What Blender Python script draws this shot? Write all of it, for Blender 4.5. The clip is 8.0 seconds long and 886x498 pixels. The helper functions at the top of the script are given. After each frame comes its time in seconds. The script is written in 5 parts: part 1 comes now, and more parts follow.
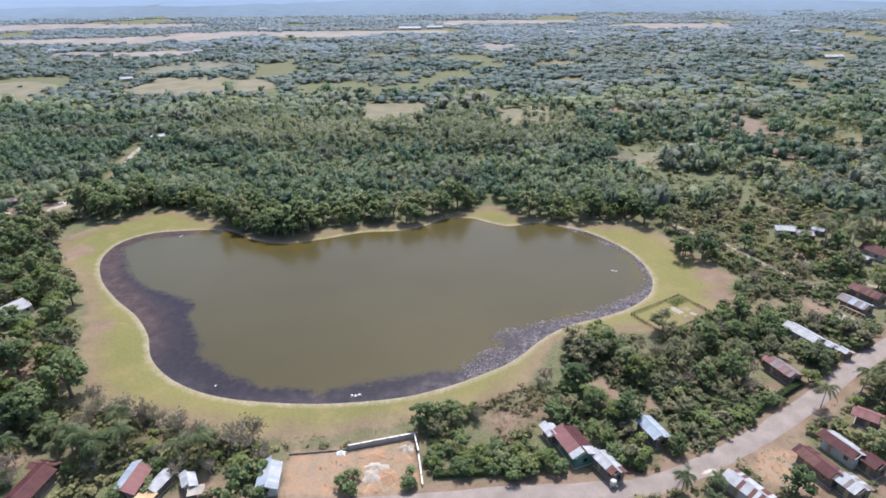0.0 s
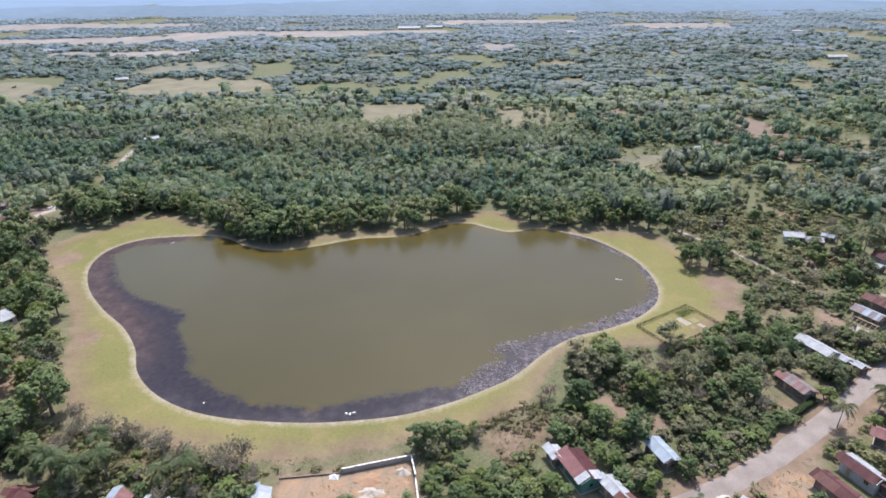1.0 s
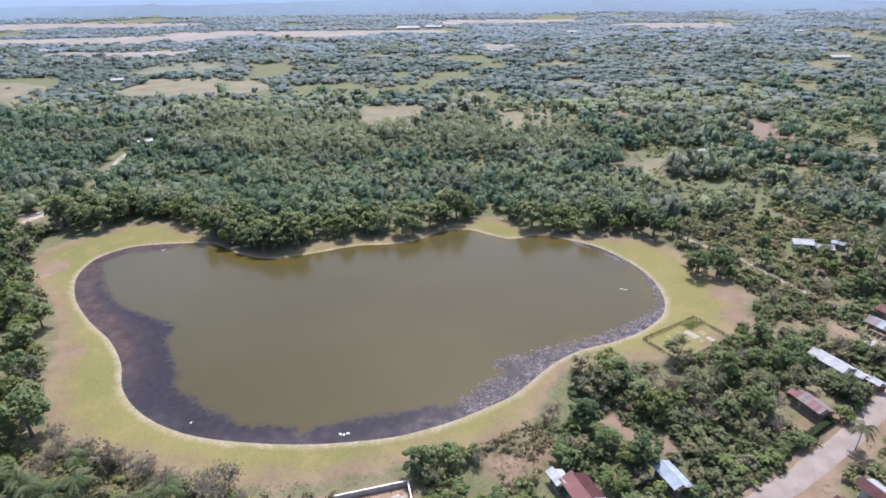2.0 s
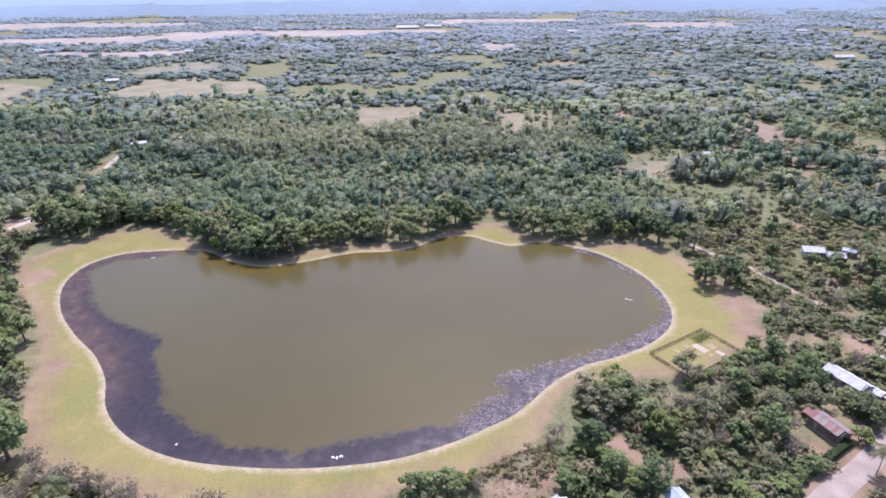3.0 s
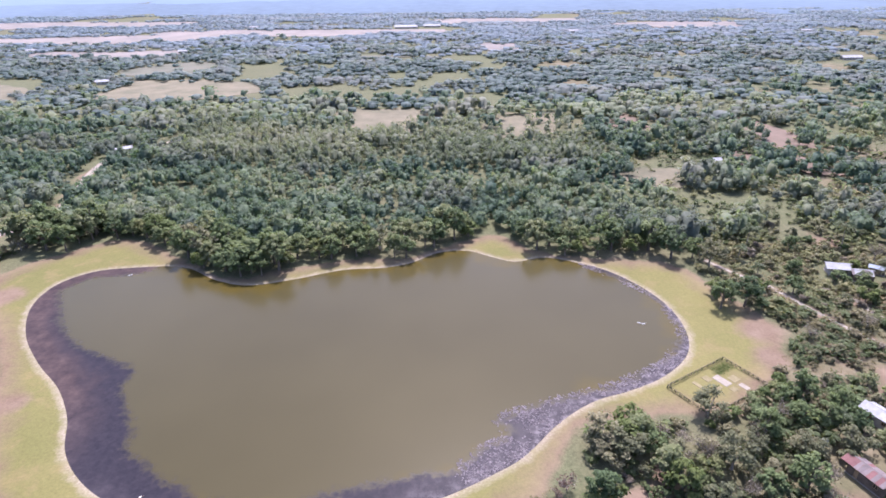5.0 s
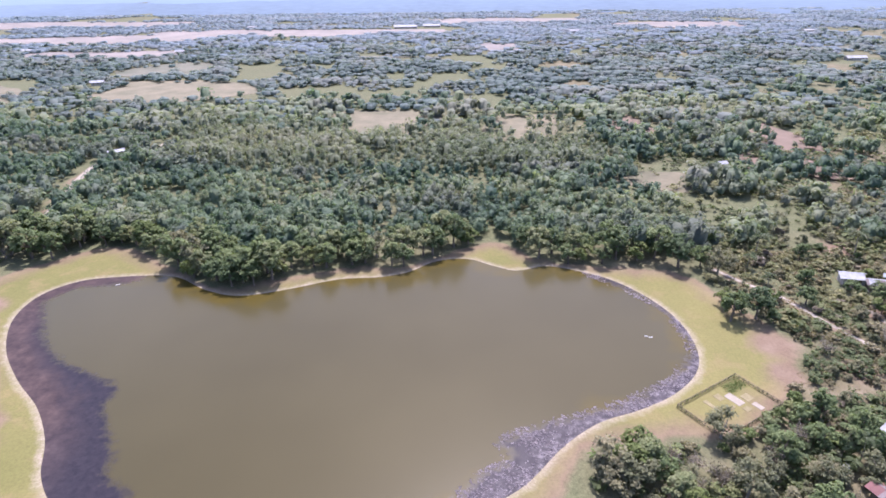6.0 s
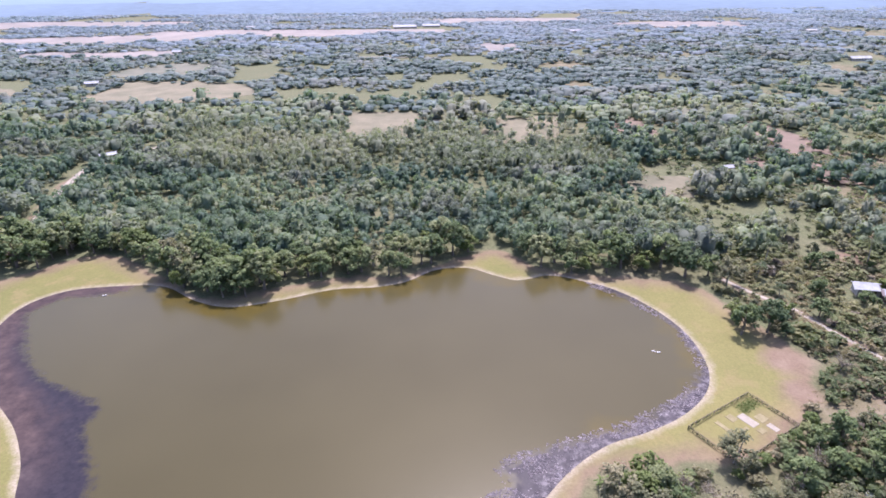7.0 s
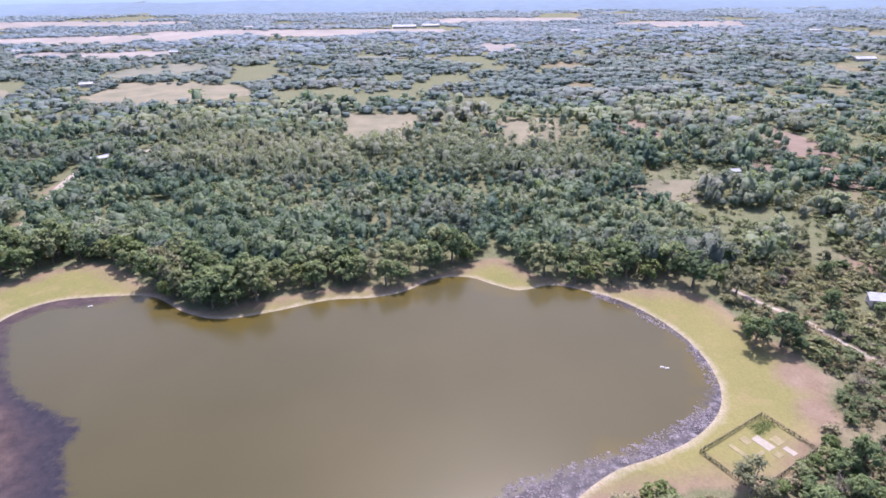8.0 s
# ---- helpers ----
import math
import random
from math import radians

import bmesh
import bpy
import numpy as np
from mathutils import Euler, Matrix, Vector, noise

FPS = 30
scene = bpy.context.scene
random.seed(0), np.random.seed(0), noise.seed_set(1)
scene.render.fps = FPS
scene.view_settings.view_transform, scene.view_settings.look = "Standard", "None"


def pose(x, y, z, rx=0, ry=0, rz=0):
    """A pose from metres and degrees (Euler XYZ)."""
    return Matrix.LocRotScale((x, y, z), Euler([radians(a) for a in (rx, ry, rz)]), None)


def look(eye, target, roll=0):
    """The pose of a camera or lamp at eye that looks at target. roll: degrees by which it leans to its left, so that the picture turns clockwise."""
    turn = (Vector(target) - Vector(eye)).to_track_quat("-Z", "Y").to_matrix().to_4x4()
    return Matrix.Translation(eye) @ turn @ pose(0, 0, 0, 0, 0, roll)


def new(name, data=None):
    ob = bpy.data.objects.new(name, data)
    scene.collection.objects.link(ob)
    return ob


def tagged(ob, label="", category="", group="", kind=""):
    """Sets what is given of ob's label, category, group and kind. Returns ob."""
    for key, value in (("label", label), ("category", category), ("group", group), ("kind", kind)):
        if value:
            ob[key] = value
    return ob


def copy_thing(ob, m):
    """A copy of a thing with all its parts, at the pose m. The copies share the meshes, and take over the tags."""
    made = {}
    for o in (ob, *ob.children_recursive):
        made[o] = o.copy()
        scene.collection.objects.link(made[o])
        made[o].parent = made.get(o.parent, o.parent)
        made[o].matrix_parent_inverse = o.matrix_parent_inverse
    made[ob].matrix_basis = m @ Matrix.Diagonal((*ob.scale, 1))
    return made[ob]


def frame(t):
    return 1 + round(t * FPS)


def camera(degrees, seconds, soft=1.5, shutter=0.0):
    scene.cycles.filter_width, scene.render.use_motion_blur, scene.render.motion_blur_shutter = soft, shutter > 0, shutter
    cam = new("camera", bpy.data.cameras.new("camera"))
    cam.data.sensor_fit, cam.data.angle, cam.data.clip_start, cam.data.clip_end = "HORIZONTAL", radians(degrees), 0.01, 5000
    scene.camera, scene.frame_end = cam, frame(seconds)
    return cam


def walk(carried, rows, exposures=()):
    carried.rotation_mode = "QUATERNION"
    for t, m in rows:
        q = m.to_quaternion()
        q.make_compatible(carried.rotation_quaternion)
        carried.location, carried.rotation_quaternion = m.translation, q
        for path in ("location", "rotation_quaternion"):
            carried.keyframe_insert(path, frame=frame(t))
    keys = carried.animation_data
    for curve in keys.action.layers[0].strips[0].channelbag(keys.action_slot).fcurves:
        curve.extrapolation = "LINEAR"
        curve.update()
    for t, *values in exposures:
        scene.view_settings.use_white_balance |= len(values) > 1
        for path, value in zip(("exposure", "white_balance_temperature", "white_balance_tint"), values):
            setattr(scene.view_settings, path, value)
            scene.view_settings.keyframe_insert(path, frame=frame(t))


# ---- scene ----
cam = camera(75.0, 8.0, 1.65)
PATH = [
    (0.0, 0.00, 0.00, 100.00, 64.034, 0.610, 0.000),
    (0.5, 0.13, 3.67, 99.83, 64.015, 0.607, -0.020),
    (1.0, 0.29, 7.27, 99.70, 63.996, 0.608, -0.039),
    (1.5, 0.44, 10.97, 99.65, 63.977, 0.609, -0.051),
    (3.0, 1.00, 22.26, 99.40, 63.880, 0.613, -0.092),
    (3.5, 1.16, 26.22, 99.25, 63.855, 0.612, -0.110),
    (4.0, 1.36, 30.15, 99.04, 63.830, 0.608, -0.128),
    (4.5, 1.52, 34.11, 98.77, 63.818, 0.606, -0.143),
    (6.0, 2.06, 45.98, 98.01, 63.792, 0.600, -0.153),
    (6.5, 2.30, 49.93, 97.83, 63.780, 0.595, -0.166),
    (7.0, 2.45, 53.78, 97.68, 63.766, 0.592, -0.162),
    (7.5, 2.62, 57.64, 97.45, 63.747, 0.590, -0.161),
    (8.0, 2.80, 61.56, 97.23, 63.737, 0.588, -0.169),
]
EXPOSURES = [(0.0, 0.72, 6080, 12), (1.7, 0.78, 6050, 13), (3.0, 1.02, 5900, 26), (8.0, 1.12, 5900, 28)]
walk(cam, [(t, pose(x, y, z, rx, ry, rz)) for t, x, y, z, rx, ry, rz in PATH], EXPOSURES)

# ---- light ----
SUN_EL, SUN_AZ = radians(62), radians(10)
SUN_DIR = Vector((math.sin(SUN_AZ) * math.cos(SUN_EL), math.cos(SUN_AZ) * math.cos(SUN_EL), math.sin(SUN_EL)))
world = bpy.data.worlds.new("world")
scene.world = world
world.use_nodes = True
sky = world.node_tree.nodes.new("ShaderNodeTexSky")
sky.sky_type, sky.sun_disc = "NISHITA", False
sky.sun_elevation, sky.sun_rotation = SUN_EL, SUN_AZ
sky.air_density, sky.dust_density, sky.ozone_density = 1.0, 2.5, 1.0
back = world.node_tree.nodes["Background"]
back.inputs["Strength"].default_value = 0.15
world.node_tree.links.new(sky.outputs[0], back.inputs["Color"])
sun = new("sun", bpy.data.lights.new("sun", "SUN"))
sun.data.energy, sun.data.angle, sun.data.color = 3.7, radians(0.55), (1.0, 0.95, 0.87)
sun.matrix_world = look(SUN_DIR * 300, (0, 0, 0))


# ---- materials ----
def material(name):
    m = bpy.data.materials.new(name)
    m.use_nodes = True
    t = m.node_tree
    return m, t, t.nodes["Principled BSDF"]


def node(t, kind, **values):
    n = t.nodes.new(kind)
    for key, value in values.items():
        n.inputs[key.replace("_", " ")].default_value = value
    return n


def noise_at(t, scale, detail=4.0, rough=0.55, vector=None):
    n = node(t, "ShaderNodeTexNoise", Scale=scale, Detail=detail, Roughness=rough)
    if vector is None:
        vector = t.nodes.new("ShaderNodeNewGeometry").outputs["Position"]
    t.links.new(vector, n.inputs["Vector"])
    return n.outputs["Fac"]


def ramp(t, fac, *stops):
    n = t.nodes.new("ShaderNodeValToRGB")
    e = n.color_ramp.elements
    while len(e) < len(stops):
        e.new(0.5)
    for el, (p, c) in zip(e, stops):
        el.position, el.color = p, ((c, c, c, 1) if isinstance(c, (int, float)) else (*c, 1))
    t.links.new(fac, n.inputs["Fac"])
    return n.outputs["Color"]


def mixed(t, fac, a, b, how="MIX"):
    n = t.nodes.new("ShaderNodeMix")
    n.data_type, n.blend_type = "RGBA", how
    for sock, v in ((n.inputs[0], fac), (n.inputs[6], a), (n.inputs[7], b)):
        if isinstance(v, bpy.types.NodeSocket):
            t.links.new(v, sock)
        elif isinstance(v, (int, float)):
            sock.default_value = v
        else:
            sock.default_value = (*v, 1)
    return n.outputs[2]


def sums(t, how, a, b, clamp=False):
    n = t.nodes.new("ShaderNodeMath")
    n.operation, n.use_clamp = how, clamp
    for sock, v in ((n.inputs[0], a), (n.inputs[1], b)):
        if isinstance(v, (int, float)):
            sock.default_value = v
        else:
            t.links.new(v, sock)
    return n.outputs[0]


def between(t, v, lo, hi):
    """0 at lo, 1 at hi."""
    n = t.nodes.new("ShaderNodeMapRange")
    n.inputs[1].default_value, n.inputs[2].default_value = lo, hi
    t.links.new(v, n.inputs[0])
    return n.outputs[0]


def attribute(t, name):
    n = t.nodes.new("ShaderNodeAttribute")
    n.attribute_name = name
    return n.outputs["Fac"]


def bumped(t, bsdf, height, strength, distance):
    n = node(t, "ShaderNodeBump", Strength=strength, Distance=distance)
    t.links.new(height, n.inputs["Height"])
    t.links.new(n.outputs[0], bsdf.inputs["Normal"])


def plain(name, a, b, scale, rough=0.8, metal=0.0, bump=0.2, dist=0.02, grain=None):
    """A surface that varies between two colours at two scales, and a little from piece to piece."""
    m, t, p = material(name)
    co = noise_at(t, scale, 5)
    col = ramp(t, co, (0.32, a), (0.68, b))
    fine = noise_at(t, grain or scale * 9, 3)
    col = mixed(t, 0.35, col, ramp(t, fine, (0.3, 0.55), (0.7, 1.0)), "MULTIPLY")
    info = t.nodes.new("ShaderNodeObjectInfo")
    col = mixed(t, 0.25, col, ramp(t, info.outputs["Random"], (0.0, 0.65), (1.0, 1.0)), "MULTIPLY")
    t.links.new(col, p.inputs["Base Color"])
    p.inputs["Roughness"].default_value, p.inputs["Metallic"].default_value = rough, metal
    bumped(t, p, fine, bump, dist)
    return m


def foliage(name, dark, light, dry, joined=False, gloss=0.6, thin=0.3, leaf_sheen=0.0, mottle=0.6, stand=None, rough=0.9, shine=0.3):
    """Leaves: hue by plant, by clump and by leaf, with light passing through."""
    m, t, p = material(name)
    if joined:
        own = attribute(t, "tint")
    else:
        own = t.nodes.new("ShaderNodeObjectInfo").outputs["Random"]
    geo = t.nodes.new("ShaderNodeNewGeometry")
    leaf = geo.outputs["Random Per Island"]
    clump = noise_at(t, 0.35, 2)
    fac = sums(t, "ADD", sums(t, "MULTIPLY", own, 0.55), sums(t, "MULTIPLY", clump, 0.55))
    col = ramp(t, fac, (0.2, dark), (0.6, light), (0.98, dry))
    if stand:
        # stands of another, drier kind of tree
        patch = between(t, noise_at(t, 0.017, 4, 0.6), 0.50, 0.60)
        col = mixed(t, sums(t, "MULTIPLY", patch, 0.75), col, mixed(t, own, stand[0], stand[1]))
    col = mixed(t, mottle, col, ramp(t, leaf, (0.0, 0.6), (1.0, 1.1)), "MULTIPLY")
    t.links.new(col, p.inputs["Base Color"])
    p.inputs["Roughness"].default_value = gloss
    p.inputs["Specular IOR Level"].default_value = shine
    # bluish sheen on the leaves; on the far woods it adds to the haze
    p.inputs["Sheen Weight"].default_value, p.inputs["Sheen Roughness"].default_value = leaf_sheen, 0.6
    p.inputs["Sheen Tint"].default_value = (0.86, 0.92, 1.0, 1)
    bumped(t, p, noise_at(t, 1.6 if joined else 2.6, 3, 0.7), rough, 0.5 if joined else 0.3)
    tr = t.nodes.new("ShaderNodeBsdfTranslucent")
    t.links.new(mixed(t, 1.0, col, (1.3, 1.4, 0.8), "MULTIPLY"), tr.inputs["Color"])
    mix = t.nodes.new("ShaderNodeMixShader")
    mix.inputs[0].default_value = thin
    t.links.new(p.outputs[0], mix.inputs[1])
    t.links.new(tr.outputs[0], mix.inputs[2])
    t.links.new(mix.outputs[0], t.nodes["Material Output"].inputs["Surface"])
    return m


def metal_sheet(name, clean, worn, rust, much, rough=0.65, metal=0.0):
    """Corrugated roofing: paint or zinc, faded, with rust in streaks and from sheet to sheet."""
    m, t, p = material(name)
    info = t.nodes.new("ShaderNodeObjectInfo")
    tex = t.nodes.new("ShaderNodeTexCoord")
    scale = t.nodes.new("ShaderNodeMapping")
    scale.inputs["Scale"].default_value = (2.5, 0.35, 1)
    t.links.new(tex.outputs["Object"], scale.inputs["Vector"])
    move = t.nodes.new("ShaderNodeVectorMath")
    t.links.new(scale.outputs[0], move.inputs[0])
    t.links.new(info.outputs["Random"], move.inputs[1])
    streak = noise_at(t, 1.0, 5, 0.6, move.outputs[0])
    fade = noise_at(t, 0.8, 4)
    col = ramp(t, fade, (0.3, clean), (0.7, worn))
    col = mixed(t, 0.5, col, ramp(t, info.outputs["Random"], (0.0, 0.6), (1.0, 1.0)), "MULTIPLY")
    amount = sums(t, "ADD", streak, sums(t, "MULTIPLY", info.outputs["Random"], 0.25))
    r = between(t, amount, 0.78 - much, 0.9 - much)
    col = mixed(t, r, col, rust)
    t.links.new(col, p.inputs["Base Color"])
    p.inputs["Metallic"].default_value, p.inputs["Specular IOR Level"].default_value = metal, 0.25
    rr = sums(t, "ADD", sums(t, "MULTIPLY", r, 0.35), rough, True)
    t.links.new(rr, p.inputs["Roughness"])
    return m


def ground_material():
    m, t, p = material("ground_cover")
    shore, lawn, dirt, clay = attribute(t, "shore"), attribute(t, "lawn"), attribute(t, "dirt"), attribute(t, "clay")
    big, mid, fine = noise_at(t, 0.02, 4), noise_at(t, 0.12, 5, 0.6), noise_at(t, 1.6, 4, 0.7)
    scrub = ramp(t, mid, (0.3, (0.092, 0.088, 0.046)), (0.5, (0.155, 0.132, 0.080)), (0.68, (0.210, 0.172, 0.118)))
    green = ramp(t, fine, (0.3, (0.082, 0.092, 0.046)), (0.7, (0.146, 0.146, 0.080)))
    scrub = mixed(t, between(t, noise_at(t, 0.011, 3), 0.36, 0.54), scrub, green)
    scrub = mixed(t, attribute(t, "wooded"), scrub, green)
    soil = ramp(t, mid, (0.3, (0.153, 0.105, 0.073)), (0.7, (0.223, 0.164, 0.119)))
    grass = ramp(t, big, (0.35, (0.134, 0.132, 0.046)), (0.6, (0.178, 0.160, 0.062)))
    grass = mixed(t, between(t, mid, 0.52, 0.75), grass, (0.209, 0.164, 0.080))
    # the turf gives way to trodden tan soil towards its outer edge
    edge = sums(t, "ADD", lawn, sums(t, "MULTIPLY", sums(t, "SUBTRACT", mid, 0.5), 16.0))
    grass = mixed(t, between(t, edge, 8.0, 0.5), grass, mixed(t, 0.12, soil, grass))
    ragged = sums(t, "ADD", lawn, sums(t, "MULTIPLY", sums(t, "SUBTRACT", mid, 0.5), 7.0))
    col = mixed(t, between(t, ragged, -1.2, 0.8), scrub, grass)
    patch = sums(t, "ADD", dirt, sums(t, "MULTIPLY", sums(t, "SUBTRACT", mid, 0.5), 0.9))
    col = mixed(t, between(t, patch, 0.3, 0.85), col, soil)
    orange = ramp(t, noise_at(t, 0.22, 5, 0.65), (0.3, (0.215, 0.165, 0.120)), (0.5, (0.265, 0.190, 0.132)), (0.62, (0.300, 0.185, 0.112)), (0.76, (0.370, 0.300, 0.240)))
    dug = sums(t, "ADD", clay, sums(t, "MULTIPLY", sums(t, "SUBTRACT", mid, 0.5), 1.2))
    col = mixed(t, between(t, dug, 0.35, 0.7), col, orange)
    # pale rim that the falling water has left
    wob = sums(t, "ADD", shore, sums(t, "MULTIPLY", sums(t, "SUBTRACT", noise_at(t, 0.3, 5, 0.7), 0.5), 4.0))
    rim = ramp(t, between(t, wob, -1.0, 3.0), (0.0, 0.0), (0.22, 0.95), (0.42, 0.6), (0.8, 0.0))
    rim = mixed(t, 0.55, rim, ramp(t, noise_at(t, 0.35, 4, 0.7), (0.38, 0.15), (0.6, 1.0)), "MULTIPLY")
    col = mixed(t, rim, col, ramp(t, fine, (0.3, (0.262, 0.215, 0.160)), (0.7, (0.370, 0.318, 0.252))))
    col = mixed(t, between(t, shore, 0.2, -1.5), col, (0.06, 0.045, 0.035))
    col = mixed(t, 0.45, col, ramp(t, fine, (0.3, 0.55), (0.7, 1.1)), "MULTIPLY")
    t.links.new(col, p.inputs["Base Color"])
    p.inputs["Roughness"].default_value = 0.95
    p.inputs["Specular IOR Level"].default_value = 0.2
    bumped(t, p, fine, 0.5, 0.12)
    return m


def water_material():
    m, t, p = material("murky_pond_water")
    clear = attribute(t, "clear")
    mid = noise_at(t, 0.07, 5, 0.65)
    fine = noise_at(t, 0.55, 5, 0.7)
    wob = sums(t, "ADD", clear, sums(t, "MULTIPLY", sums(t, "SUBTRACT", mid, 0.5), 9.0))
    wob = sums(t, "ADD", wob, sums(t, "MULTIPLY", sums(t, "SUBTRACT", fine, 0.5), 7.0))
    mud = ramp(t, noise_at(t, 0.012, 3), (0.3, (0.050, 0.042, 0.017)), (0.7, (0.065, 0.055, 0.024)))
    # weed: dark violet at its inner edge, brown towards the land
    deep = ramp(t, fine, (0.3, (0.016, 0.015, 0.022)), (0.7, (0.034, 0.029, 0.037)))
    deep = mixed(t, sums(t, "MULTIPLY", attribute(t, "scum"), 0.55), deep, ramp(t, fine, (0.3, (0.046, 0.040, 0.042)), (0.7, (0.100, 0.088, 0.092))))
    clots = noise_at(t, 0.22, 6, 0.7)
    shallow = ramp(t, clots, (0.36, (0.024, 0.021, 0.029)), (0.50, (0.040, 0.034, 0.041)), (0.66, (0.070, 0.060, 0.068)))
    near = sums(t, "ADD", attribute(t, "shore"), sums(t, "MULTIPLY", sums(t, "SUBTRACT", mid, 0.5), 14.0))
    # pale dried scum lies in flecks on the eastern shallows
    fleck = sums(t, "MULTIPLY", between(t, noise_at(t, 0.5, 6, 0.75), 0.47, 0.6), attribute(t, "scum"))
    shallow = mixed(t, sums(t, "MULTIPLY", fleck, 0.8), shallow, (0.23, 0.205, 0.215))
    weed = mixed(t, between(t, near, 5.0, -1.0), deep, shallow)
    # the wide western belt is rusty brown towards the land
    rusty = ramp(t, clots, (0.36, (0.034, 0.024, 0.026)), (0.64, (0.080, 0.055, 0.051)))
    weed = mixed(t, sums(t, "MULTIPLY", between(t, near, 10.5, 4.0), attribute(t, "west")), weed, rusty)
    # olive weed under the northern bank
    # olive tone near the bank, outside the weed belts
    bank = sums(t, "ADD", attribute(t, "shore"), sums(t, "MULTIPLY", sums(t, "SUBTRACT", noise_at(t, 0.09, 3), 0.5), 22.0))
    mud = mixed(t, between(t, bank, 7.0, 1.0), mud, (0.070, 0.054, 0.014))
    w = between(t, wob, 1.0, -1.6)
    t.links.new(mixed(t, w, mud, weed), p.inputs["Base Color"])
    t.links.new(sums(t, "ADD", sums(t, "MULTIPLY", w, 0.25), 0.2), p.inputs["Roughness"])
    t.links.new(sums(t, "SUBTRACT", 0.42, sums(t, "MULTIPLY", w, 0.28)), p.inputs["Specular IOR Level"])
    p.inputs["IOR"].default_value = 1.33
    ripples = noise_at(t, 1.1, 3, 0.6)
    bumped(t, p, ripples, 0.18, 0.06)
    return m


M_GROUND, M_WATER = ground_material(), water_material()
M_ROAD = plain("dusty_asphalt", (0.205, 0.168, 0.150), (0.285, 0.238, 0.214), 0.25, 0.9, bump=0.3)
M_TRACK = plain("pale_track_dust", (0.246, 0.213, 0.172), (0.344, 0.303, 0.254), 0.25, 0.95, bump=0.3)
M_TARP = plain("tan_tarpaulin", (0.40, 0.26, 0.13), (0.50, 0.34, 0.19), 0.6, 0.6)
M_SOOT = plain("sooty_earth", (0.07, 0.055, 0.048), (0.17, 0.125, 0.10), 0.3, 0.95, bump=0.6, dist=0.1)
M_SOIL = plain("orange_soil", (0.265, 0.145, 0.080), (0.335, 0.215, 0.140), 0.25, 0.95, bump=0.5, dist=0.08)
M_FIELD = plain("dry_field", (0.118, 0.112, 0.066), (0.196, 0.166, 0.108), 0.06, 0.95, bump=0.4, dist=0.1)
# paler than the dry field: distance haze painted into the far fields
M_FIELD_PALE = plain("haze_pale_field", (0.175, 0.155, 0.138), (0.255, 0.220, 0.198), 0.02, 0.95, bump=0.4, dist=0.1)
M_FIELD_RED = plain("red_soil_field", (0.135, 0.102, 0.072), (0.215, 0.150, 0.114), 0.07, 0.95, bump=0.4, dist=0.1)
M_FIELD_GREEN = plain("pale_green_field", (0.106, 0.112, 0.074), (0.170, 0.160, 0.116), 0.05, 0.95, bump=0.4, dist=0.1)
M_CONCRETE = plain("weathered_concrete", (0.285, 0.255, 0.222), (0.400, 0.366, 0.322), 0.6, 0.85)
M_GRAVEL = plain("pale_gravel", (0.285, 0.240, 0.200), (0.460, 0.410, 0.350), 0.5, 0.9, bump=0.8, dist=0.1)
M_TIMBER = plain("bare_timber", (0.26, 0.18, 0.10), (0.44, 0.32, 0.20), 0.8, 0.75)
M_PLANK = plain("weathered_planks", (0.10, 0.075, 0.06), (0.20, 0.16, 0.13), 0.7, 0.8)
M_WALL = plain("painted_render", (0.344, 0.328, 0.295), (0.492, 0.467, 0.426), 0.5, 0.85)
M_GREEN = plain("green_paint", (0.05, 0.13, 0.10), (0.08, 0.18, 0.14), 0.5, 0.6)
M_DARK = plain("dark_glass", (0.02, 0.022, 0.025), (0.04, 0.042, 0.045), 0.5, 0.15)
M_BARK = plain("bark", (0.085, 0.065, 0.05), (0.20, 0.165, 0.135), 0.9, 0.9, bump=0.6, dist=0.04)
M_PALE_BARK = plain("pale_bark", (0.25, 0.215, 0.18), (0.43, 0.385, 0.33), 0.9, 0.9, bump=0.5, dist=0.03)
M_WHITE = plain("white_plastic", (0.574, 0.566, 0.541), (0.672, 0.664, 0.648), 1.5, 0.5)
M_STRAW = plain("dry_straw", (0.172, 0.143, 0.070), (0.254, 0.213, 0.119), 0.7, 0.95)
M_HEDGE = foliage("hedge_leaves", (0.042, 0.066, 0.022), (0.072, 0.102, 0.034), (0.120, 0.132, 0.054))
M_LEAF = foliage("broad_leaves", (0.066, 0.108, 0.045), (0.154, 0.202, 0.078), (0.251, 0.252, 0.133), leaf_sheen=0.03)
M_LEAF_YELLOW = foliage("young_leaves", (0.101, 0.144, 0.044), (0.166, 0.205, 0.064), (0.237, 0.232, 0.118))
M_LEAF_GREY = foliage("dusty_leaves", (0.111, 0.125, 0.059), (0.189, 0.189, 0.095), (0.280, 0.244, 0.147), leaf_sheen=0.1)
M_OLIVE = foliage("olive_brown_leaves", (0.133, 0.124, 0.058), (0.203, 0.185, 0.090), (0.294, 0.245, 0.146), leaf_sheen=0.15)
M_DRY = foliage("withered_leaves", (0.165, 0.138, 0.108), (0.255, 0.215, 0.168), (0.33, 0.285, 0.23), thin=0.35)
M_PURPLE = foliage("reddish_leaves", (0.120, 0.066, 0.060), (0.180, 0.102, 0.090), (0.240, 0.168, 0.132), thin=0.2)
M_PALM = foliage("palm_leaflets", (0.054, 0.082, 0.033), (0.102, 0.132, 0.055), (0.204, 0.180, 0.091), gloss=0.35)
